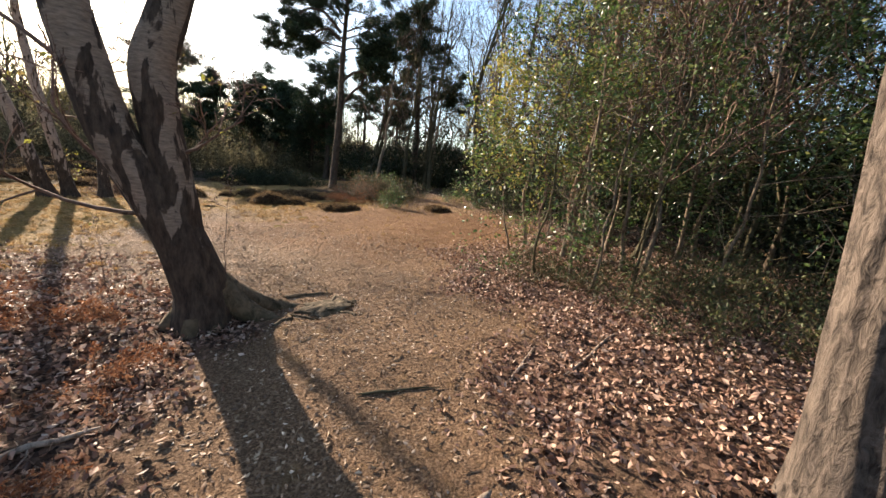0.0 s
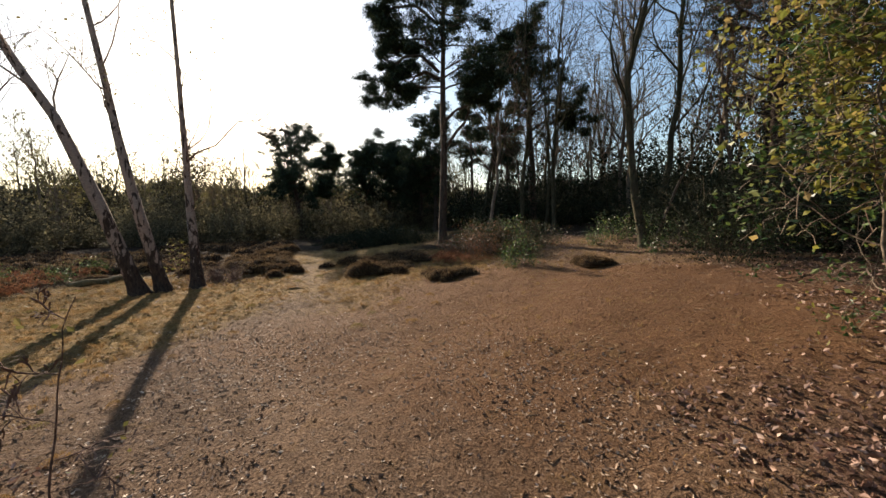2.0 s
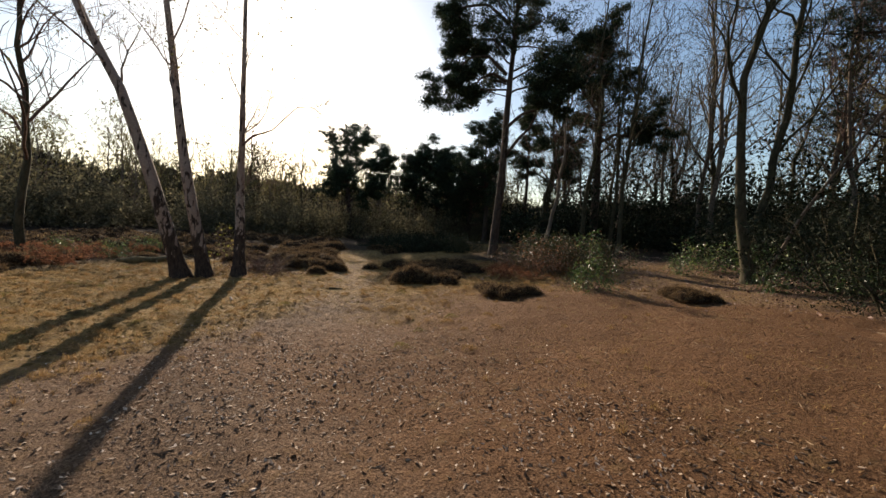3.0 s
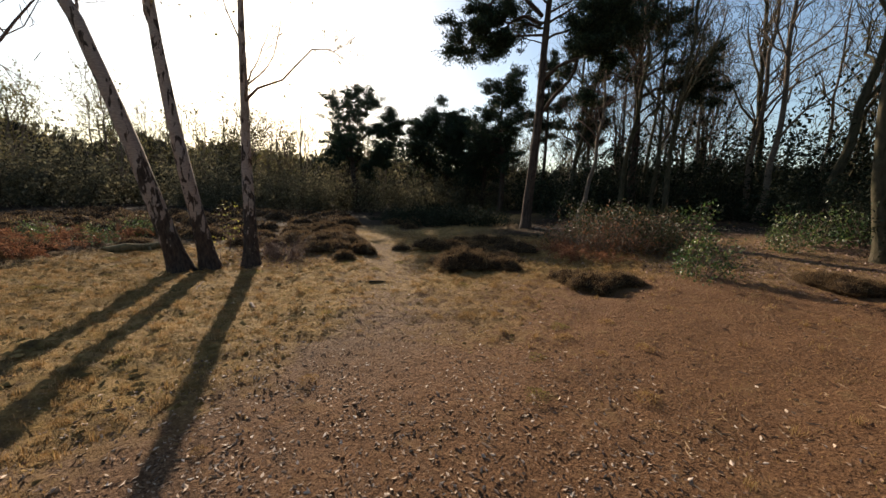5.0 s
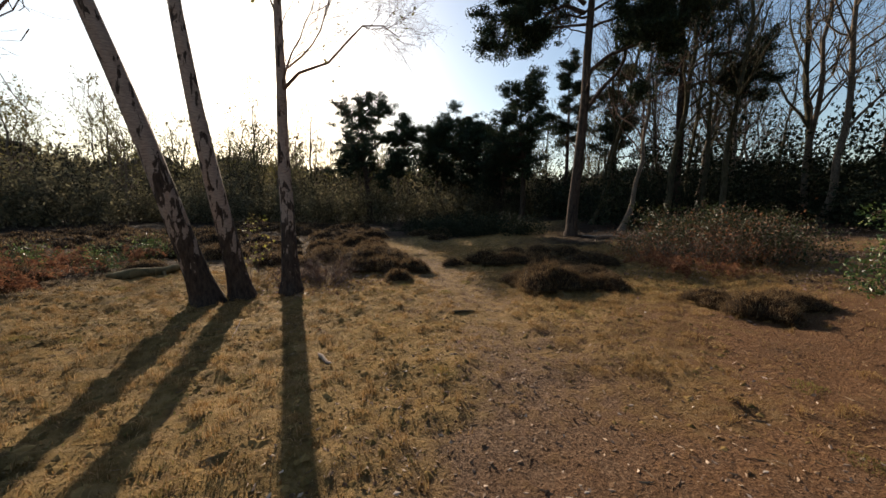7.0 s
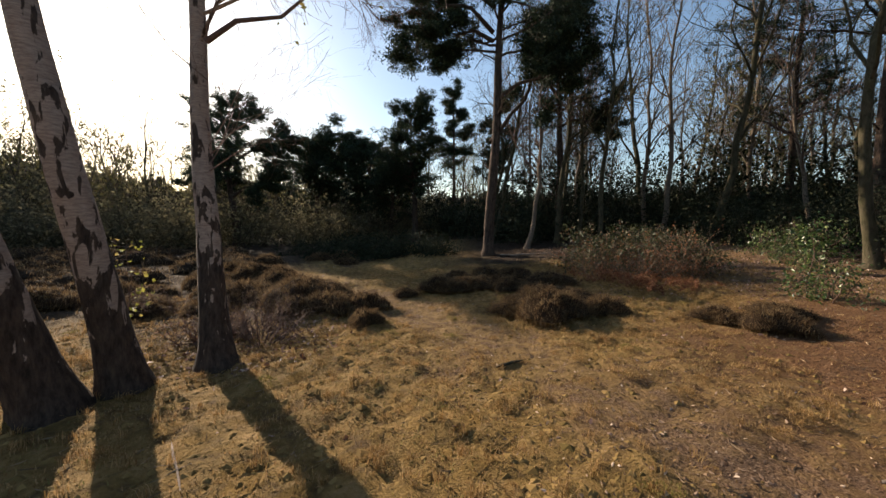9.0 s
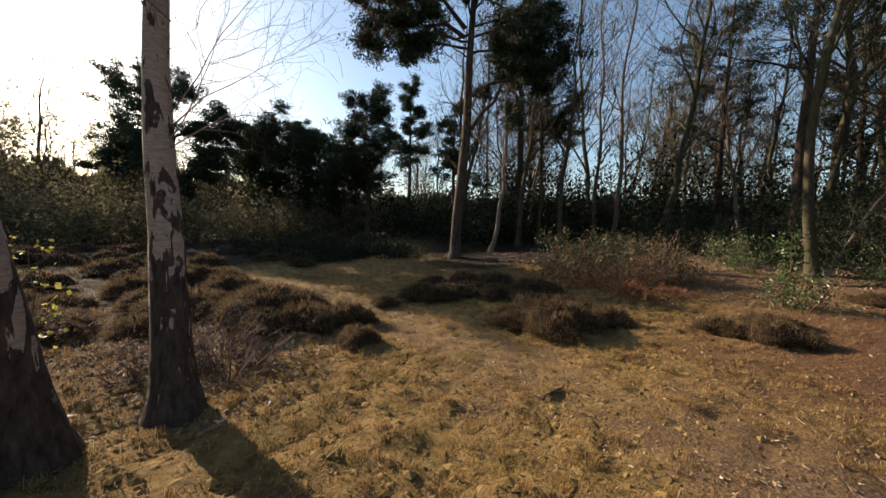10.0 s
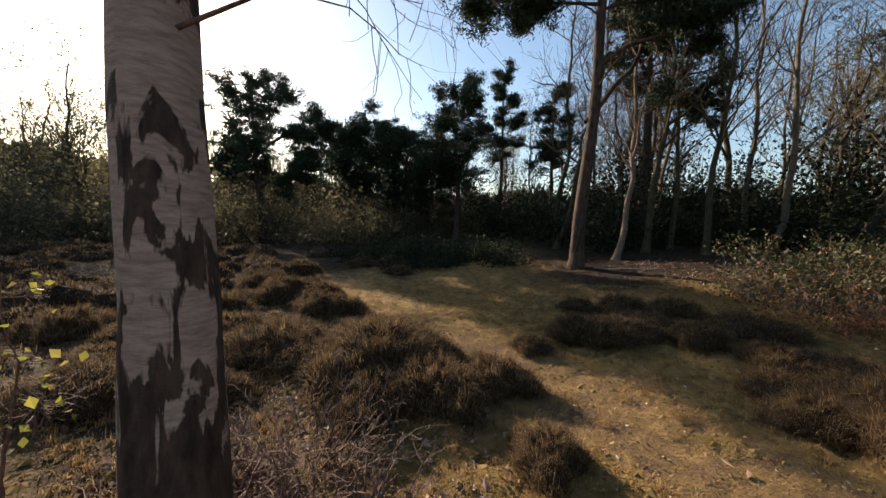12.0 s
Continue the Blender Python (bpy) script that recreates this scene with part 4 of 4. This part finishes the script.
for x, y, s in ((-3.9, 2.6, 1.1), (-2.2, 1.9, 0.8), (-3.0, 1.3, 1.0), (-4.5, 2.2, 1.2), (-1.8, 0.9, 0.7), (-5.2, 2.9, 1.0), (-4.2, 14.0, 1.2), (-4.0, 13.5, 1.1), (-3.3, 13.4, 0.9), (-4.6, 14.8, 1.2), (-14.2, 8.6, 1.4), (-15.1, 8.1, 1.5), (-15.9, 8.4, 1.4), (-14.7, 9.3, 1.3), (-16.6, 9.8, 1.4), (-14.0, 7.9, 1.2), (-17.2, 8.8, 1.4), (-15.2, 10.4, 1.3), (-13.6, 8.2, 1.1)):
    t = copy_thing(fern, place(x, y, R.uniform(0, 360)))
    t.scale = (s, s, s)


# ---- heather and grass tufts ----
# near-black colour in place of the shade between heather twigs
CORE_SHADE = leaf_material("heather_inner_shade", [(0.0, (0.018, 0.012, 0.008)), (1.0, (0.045, 0.03, 0.018))], 0.0, 0.95, 0.05)


def heather_tuft(wide, tall, n, material, label, category, name, thick=0.007, core=True):
    """A rounded cushion: fine short twigs bristling from a dark dome that paints the shade inside."""
    t = tagged(new(name), label, category, name.replace("_", " ") + "s of the heath")
    p3, p5 = R.uniform(0, 6, 2)

    def top_at(r, a):
        edge = wide * 0.5 * (1 + 0.22 * np.sin(3 * a + p3) + 0.12 * np.sin(5 * a + p5))
        q = np.clip(1 - (r / edge) ** 2, 0, 1)
        return tall * np.sqrt(q) * (1 + 0.22 * np.sin(7 * r / wide * 3 + 2 * a + p5) * np.cos(4 * a + p3)), edge

    a = R.uniform(0, 2 * np.pi, n)
    r = np.sqrt(R.uniform(0, 1, n)) * top_at(0, a)[1] * 0.98
    h = top_at(r, a)[0]
    seg = min(tall * 0.3, 0.09)
    z = np.maximum(h * R.uniform(0.75, 1.02, n) - seg * 0.55, 0.0)
    turn = R.normal(0, 0.7, n)
    out = np.stack([np.cos(a + turn), np.sin(a + turn), np.zeros(n)], 1)
    piece("foliage", blade_mesh("foliage", np.stack([r * np.cos(a), r * np.sin(a), z], 1), seg, thick, material, 0.9, 0.5, out), t)
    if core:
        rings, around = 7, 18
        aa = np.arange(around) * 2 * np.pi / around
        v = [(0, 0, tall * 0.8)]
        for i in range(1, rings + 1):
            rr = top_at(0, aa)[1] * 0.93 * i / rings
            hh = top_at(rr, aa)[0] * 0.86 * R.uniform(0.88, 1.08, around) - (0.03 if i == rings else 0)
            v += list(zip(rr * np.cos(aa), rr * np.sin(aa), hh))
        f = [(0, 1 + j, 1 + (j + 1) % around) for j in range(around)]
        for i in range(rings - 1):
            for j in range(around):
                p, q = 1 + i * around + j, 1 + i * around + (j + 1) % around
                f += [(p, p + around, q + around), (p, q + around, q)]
        piece("core", mesh_of("core", v, f, CORE_SHADE), t)
    return t


tufts = [heather_tuft(0.85, 0.33, 5000, HEATHER, "brown heather cushion of fine dead-tipped twigs", "heather", "heather", 0.005) for _ in range(3)] + [heather_tuft(1.15, 0.46, 8000, HEATHER, "tall dark brown heather cushion", "heather", "heather", 0.005)]
for t, (x, y) in zip(tufts, ((-8.9, 11.8), (-9.7, 12.5), (-8.0, 14.5), (-6.2, 12.35))):
    t.matrix_world = place(x, y)
tufts[0].scale = (0.6, 0.6, 0.7)
spots = [(-9.2, 12.9, .9), (-9.9, 13.3, 1), (-10.2, 12.3, .9), (-10.5, 13.8, .9), (-11.6, 15.1, .9), (-13.1, 16.2, 1), (-12.3, 15.6, .9), (-7.4, 14.6, .9), (-6.9, 15.0, 1), (-6.5, 14.4, .9), (-6.1, 13.7, .9), (-5.8, 12.9, 1), (-5.3, 12.5, .8), (-6.7, 12.6, .8), (-6.5, 13.2, .8), (-5.6, 13.4, .9),
         (-3.6, 11.55, .9), (-3.2, 11.9, .8), (-4.0, 11.9, .7), (-0.3, 12.5, .8), (-0.0, 12.3, .6), (-6.9, 15.9, 1), (-6.2, 15.6, 1), (-5.6, 14.8, 1), (-10.9, 12.9, 1), (-8.7, 14.0, .6), (-7.6, 16.0, .8)]
far_heath = [(x, y, R.uniform(0.75, 1.35)) for x, y in scatter(225, lambda x, y: zones(np.array(x), np.array(y))[3] > 0.75 and path_off(np.array([x]), np.array([y]))[0] > 0.35 and (x + 9.4) ** 2 + (y - 9.6) ** 2 > 3.2 and (x + 11.2) ** 2 + (y - 10.4) ** 2 > 1.6 and y < 24 and not (x > -13.4 and y < 9.6), -25, -9.6, -2, 23, 0.66)]
far_tufts = [heather_tuft(0.95, 0.33, 900, HEATHER, "brown heather cushion far across the heath", "heather", "heather", 0.013) for _ in range(3)]
for t, (x, y) in zip(far_tufts, ((-18.0, 14.0), (-19.0, 12.0), (-17.5, 11.0))):
    t.matrix_world = place(x, y)
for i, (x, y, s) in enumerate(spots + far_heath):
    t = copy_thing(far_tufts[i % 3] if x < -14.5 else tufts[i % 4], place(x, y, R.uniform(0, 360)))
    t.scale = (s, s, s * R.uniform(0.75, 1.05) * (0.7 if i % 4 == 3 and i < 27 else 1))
grass_tuft = heather_tuft(0.22, 0.085, 320, STRAW, "low tuft of straw-coloured grass", "grass", "grass_tuft", 0.004, False)
grass_tuft.matrix_world = place(-7.2, 9.6)
green_tuft = heather_tuft(0.26, 0.07, 320, MOSSY, "low mossy green grass tuft", "grass", "grass_tuft", 0.004, False)
green_tuft.matrix_world = place(-9.3, 9.9)
for i, (x, y) in enumerate(scatter(260, lambda x, y: path_off(np.array([x]), np.array([y]))[0] > -0.4 and x < -3.2 + 0.3 * (y - 8), -13, -3, 3.2, 13, 0.33)):
    t = copy_thing(green_tuft if R.uniform() < 0.35 else grass_tuft, place(x, y, R.uniform(0, 360)))
    s = R.uniform(0.35, 1.0)
    t.scale = (s, s, s)


# ---- fallen wood ----
def log(name, a, b, radius, material, label, sides=9, bend=0.05, lift=0.7):
    """A crooked fallen piece of wood from a to b on the ground."""
    t = tagged(new(name), label, "wood")
    k = np.linspace(0, 1, 9)
    ln = math.hypot(b[0] - a[0], b[1] - a[1])
    x, y = a[0] + (b[0] - a[0]) * k, a[1] + (b[1] - a[1]) * k
    p = np.stack([x - a[0], y - a[1], ground_z(x, y) - ground_z(*a) + radius * lift], 1)
    p[:, :2] += np.cumsum(R.normal(0, bend * ln / 9, (9, 2)), 0)
    w = Wood()
    w.tube(p, radius * (1 - 0.45 * k) * R.uniform(0.85, 1.15, 9) * np.minimum(1, np.minimum(5 * k + 0.25, 4 * (1 - k) + 0.1)), sides, 0.06)
    piece("stick", w.mesh("stick", material), t)
    if ln > 0.5:
        w = Wood()
        for _ in range(3):
            q = p[R.integers(2, 8)]
            w.tube(wander(q, R.normal(0, 1, 3) * (1, 1, 0.3), ln * 0.2, 4, 0.2), np.linspace(radius * 0.35, radius * 0.1, 5), 4)
        piece("side_twig", w.mesh("side_twig", material), t)
    t.matrix_world = pose(a[0], a[1], float(ground_z(*a)))
    return t


MOSS_WOOD = bark_material("mossy_wood", (0.06, 0.05, 0.03), (0.24, 0.18, 0.10), 10, 0.6, 0.8, 0.3)
log("fallen_log", (-13.4, 9.3), (-13.1, 11.0), 0.10, MOSS_WOOD, "mossy fallen log on the heath", 12)
log("fallen_branch", (-2.45, 1.05), (-1.75, 1.55), 0.022, DEAD, "pale dead branch lying in leaf litter")
log("fallen_branch", (-0.55, 2.05), (0.05, 2.2), 0.011, DARK_BARK, "dark stick lying on the path", 7, 0.2)
log("fallen_branch", (0.55, 2.35), (0.9, 2.9), 0.012, DEAD, "pale stick lying in leaf litter")
log("fallen_branch", (1.0, 2.4), (2.0, 3.4), 0.014, DEAD, "long pale stick lying in leaf litter")
log("fallen_branch", (0.15, 1.2), (0.3, 1.35), 0.03, DEAD, "stubby broken piece of pale wood")
log("fallen_branch", (-7.8, 8.6), (-7.5, 8.45), 0.022, DEAD, "short broken stick on grass")
log("fallen_branch", (-7.2, 10.35), (-6.85, 10.6), 0.02, DARK_BARK, "forked dark twig on grass")
# added stick: imitates the bright streak along a shadow's edge on the grass
log("fallen_branch", (-6.1, 20.2), (-4.0, 20.0), 0.04, DEAD, "pale stick standing in for a streak of sunlit grass beside the pine")
log("fallen_branch", (-9.4, 9.0), (-8.9, 8.5), 0.008, DEAD, "thin pale stick on moss")
for x, y, a, ln, r in ((-1.30, 3.50, 0.6, 0.7, 0.035), (-1.05, 3.62, 1.4, 0.45, 0.028), (-1.15, 3.78, 0.1, 0.5, 0.03), (-1.55, 3.9, 0.3, 0.6, 0.03), (-0.95, 3.42, -0.4, 0.35, 0.022), (-1.5, 3.2, 0.9, 0.5, 0.02)):
    log("surface_root", (x - math.cos(a) * ln / 2, y - math.sin(a) * ln / 2), (x + math.cos(a) * ln / 2, y + math.sin(a) * ln / 2), r, ROOT_BARK, "gnarled mossy root breaking the surface", 9, 0.9, 0.1)
plate = tagged(new("root_plate"), "low mossy hump of old root and soil beside the birch", "root")
bm = bmesh.new()
bmesh.ops.create_icosphere(bm, subdivisions=4, radius=1.0)
for v in bm.verts:
    n = noise.noise(v.co * 1.6) * 0.35 + noise.noise(v.co * 4.5) * 0.3
    v.co = Vector((v.co.x * 0.36 * (1 + n), v.co.y * 0.24 * (1 + n), v.co.z * (0.075 + 0.09 * n) - 0.015))
hump = bpy.data.meshes.new("hump")
bm.to_mesh(hump)
bm.free()
hump.materials.append(ROOT_BARK)
hump.polygons.foreach_set("use_smooth", [True] * len(hump.polygons))
piece("hump", hump, plate)
plate.matrix_world = place(-1.22, 3.6, 35, 0.02)
plate.scale = (0.85, 0.85, 0.8)

# ---- loose cover too small to count ----


def cover(n, x0, x1, y0, y1, keep):
    """Chance places on the ground, thinned by a chance given by keep."""
    x, y = R.uniform(x0, x1, n), R.uniform(y0, y1, n)
    ok = R.uniform(0, 1, n) < keep(x, y)
    x, y = x[ok], y[ok]
    return np.stack([x, y, ground_z(x, y)], 1)


def patchy(x, y, f, p):
    return np.clip(0.55 + 0.6 * wob(x, y, f, p) + 0.35 * wob(x, y, f * 2.7, p + 1), 0, 1)


p = cover(190000, -6.5, 6.0, -3.0, 9.5, lambda x, y: np.clip(zones(x, y)[0], 0, 1) * (0.45 + 0.55 * patchy(x, y, 2.2, 0.3)))
p[:, 2] += np.abs(R.normal(0.008, 0.018, len(p)))
tagged(new("leaf_litter", leaf_mesh("leaf_litter", p, 0.047, LITTER, 0.6, 0.0, 0.25, 0.5)), "thick carpet of curled brown and pale fallen leaves", "leaves", kind="stuff")
p = cover(42000, -13, 8, 9.0, 22, lambda x, y: np.clip(smooth(-6.5, -3.5, x) * smooth(11.0, 13.0, y + 0.2 * x) * 0.8 + smooth(1.5, 3.0, x) + 0.03, 0, 1) * patchy(x, y, 1.4, 2.0) + (np.hypot(x + 10.2, y - 11.3) < 1.3) * 0.9)
p[:, 2] += np.abs(R.normal(0.005, 0.01, len(p)))
tagged(new("leaf_litter", leaf_mesh("leaf_litter", p, 0.055, LITTER, 0.55, 0.0, 0.35, 0.4)), "thin scatter of brown fallen leaves over moss", "leaves", kind="stuff")
p = cover(190000, -12, 4, -2.0, 13.5, lambda x, y: (1 - zones(x, y)[0]) * smooth(1.4, 0.0, path_off(x, y)) * (0.25 + 0.75 * patchy(x, y, 1.1, 4.0)) * (0.15 + 0.85 * smooth(9.6, 7.0, y)))
p[:, 2] += 0.004
tagged(new("ground_chips", leaf_mesh("ground_chips", p, 0.028, CHIP, 0.5, 0.0, 0.55, 0.8)), "trodden bits of bark, leaf and grit", "debris", kind="stuff")
DEAD_BITS = leaf_material("straw_bits", [(0.0, (0.12, 0.08, 0.05)), (1.0, (0.38, 0.27, 0.17))], 0.0, 0.9, 0.1)
p = cover(26000, -12, 4, -2.0, 14, lambda x, y: 0.25 + 0.5 * (y < 4.5))
p[:, 2] += 0.006
tagged(new("fine_twigs", leaf_mesh("fine_twigs", p, 0.07, DEAD_BITS, 0.05, 0.0, 0.85, 0.7)), "fine scattered twigs and straw", "debris", kind="stuff")
p = cover(300000, -13, 1, 2.5, 18, lambda x, y: np.clip((zones(x, y)[1] + 0.15) * (1 - 0.8 * zones(x, y)[0]) * smooth(-0.5, 0.5, path_off(x, y)), 0, 1) * patchy(x, y, 3.0, 1.0))
tagged(new("short_grass", blade_mesh("short_grass", p, 0.024, 0.007, STRAW, 1.1, 0.5)), "short straw-coloured winter grass", "grass", kind="stuff")
p = cover(100000, -14, 1, 2.5, 20, lambda x, y: np.clip(zones(x, y)[1], 0, 1) * smooth(-0.2, 0.6, path_off(x, y)) * np.clip(patchy(x, y, 1.3, 3.0) - 0.35, 0, 1))
tagged(new("moss_grass", blade_mesh("moss_grass", p, 0.022, 0.007, MOSSY, 1.1, 0.5)), "patches of short green moss and grass", "grass", kind="stuff")

p = cover(60000, -24, -9, -2, 20, lambda x, y: np.clip(zones(x, y)[3], 0, 1) * np.clip(patchy(x, y, 1.2, 5.0) + 0.25, 0, 1) * (np.hypot(x + 9.4, y - 9.6) > 1.2))
tagged(new("heather_mat", blade_mesh("heather_mat", p, 0.07, 0.009, HEATHER, 0.9, 0.5)), "low mat of brown heather twigs", "heather", kind="stuff")

# crumbs of soil and little tussocks that catch the low sun
def crumbs(name, n, size, keep, material, label, area, tall=1.0):
    p = cover(n, *area, keep)
    shape = np.array([(1, 0, 0), (0.3, 0.9, 0), (-0.8, 0.6, 0), (-0.8, -0.6, 0), (0.3, -0.9, 0), (0.1, 0.05, 0.55)], float)
    s = size * R.uniform(0.4, 1.5, (len(p), 1, 1)) * R.uniform(0.6, 1.3, (len(p), 6, 1)) * np.array((1, 1, tall))
    v = p[:, None, :] + shape[None] * s - np.array((0, 0, 0.004))
    k = np.arange(len(p))[:, None] * 6
    f = np.concatenate([k + np.array([[a, (a + 1) % 5, 5]]) for a in range(5)], 0)
    tagged(new(name, mesh_of(name, v.reshape(-1, 3), f, material, False)), label, "soil", kind="stuff")


SOIL = leaf_material("soil_crumbs", [(0.0, (0.07, 0.04, 0.024)), (0.6, (0.17, 0.10, 0.06)), (1.0, (0.30, 0.20, 0.12))], 0.0, 0.95, 0.1)
TUSSOCK = leaf_material("moss_tussocks", [(0.0, (0.10, 0.07, 0.022)), (0.5, (0.19, 0.12, 0.042)), (1.0, (0.26, 0.17, 0.062))], 0.0, 0.95, 0.1)
crumbs("soil_crumbs", 26000, 0.014, lambda x, y: (1 - zones(x, y)[0] * 0.6) * smooth(1.2, 0.0, path_off(x, y)) + 0.25 * (x > -4), SOIL, "small crumbs of soil and grit", (-9, 4, -1.5, 12))
crumbs("moss_tussocks", 24000, 0.026, lambda x, y: np.clip(zones(x, y)[1], 0, 1) * patchy(x, y, 1.7, 0.7), TUSSOCK, "small uneven tussocks of moss", (-13, 1, 2.5, 18))

crumbs("moss_hummocks", 20000, 0.04, lambda x, y: np.clip(zones(x, y)[1], 0, 1) ** 3 * smooth(-0.3, 0.5, path_off(x, y)) * patchy(x, y, 2.3, 1.7), TUSSOCK, "low rounded hummocks of moss and grass", (-13, 1, 2.5, 18), 0.62)
n_tufts = 3200
p = cover(n_tufts, -13, 0, 3.5, 17, lambda x, y: np.clip(zones(x, y)[1] + 0.1, 0, 1) * smooth(-0.5, 0.5, path_off(x, y)))
q = np.repeat(p, 26, 0)
q[:, :2] += R.normal(0, 0.022, (len(q), 2))
tagged(new("tiny_tufts", blade_mesh("tiny_tufts", q, 0.06, 0.004, STRAW, 0.8, 0.5)), "countless small standing tufts of dry grass", "grass", kind="stuff")

# ---- far wood that closes the view ----
v, f = [], []
N = 360
for ring, (rad, top) in enumerate(((60, 10.5), (68, 12.5))):
    for i in range(N):
        a = 2 * np.pi * i / N
        for z in (-2.0, top):
            v.append((rad * math.sin(a) - 5, rad * math.cos(a) + 8, z))
        k = ring * 2 * N
        f.append((k + 2 * i, k + 2 * ((i + 1) % N), k + 2 * ((i + 1) % N) + 1, k + 2 * i + 1))
bm = Nodes("far_wood")
bc = bm.ramp(bm.noise(bm.coords((1, 1, 0.15)), 1.6, 5, 0.7), [(0.35, (0.016, 0.014, 0.009)), (0.65, (0.06, 0.05, 0.03))])
bm.colour(bc, 0.95, 0.05)
sep = bm.n("SeparateXYZ")
bm.link(bm.coords(), sep.inputs[0])
crowns = bm.noise(bm.coords((1, 1, 0.5)), 0.16, 3, 0.5)
twigs = bm.noise(bm.coords((1, 1, 0.45)), 2.2, 6, 0.8)
edge_z = bm.maths("SUBTRACT", bm.maths("ADD", bm.maths("MULTIPLY", crowns, 9.0), bm.maths("MULTIPLY", twigs, 9.0)), 1.6)
cover_up = bm.maths("MULTIPLY", bm.maths("SUBTRACT", edge_z, sep.outputs["Z"]), 2.0, True)
clear, both = bm.n("BsdfTransparent"), bm.n("MixShader")
bm.link(cover_up, both.inputs[0])
bm.link(clear.outputs[0], both.inputs[1])
bm.link(bm.b.outputs[0], both.inputs[2])
bm.link(both.outputs[0], bm.out.inputs[0])
tagged(new("backdrop", mesh_of("backdrop", v, f, bm.m, False)), "dim far woodland edge", "backdrop", kind="structure")
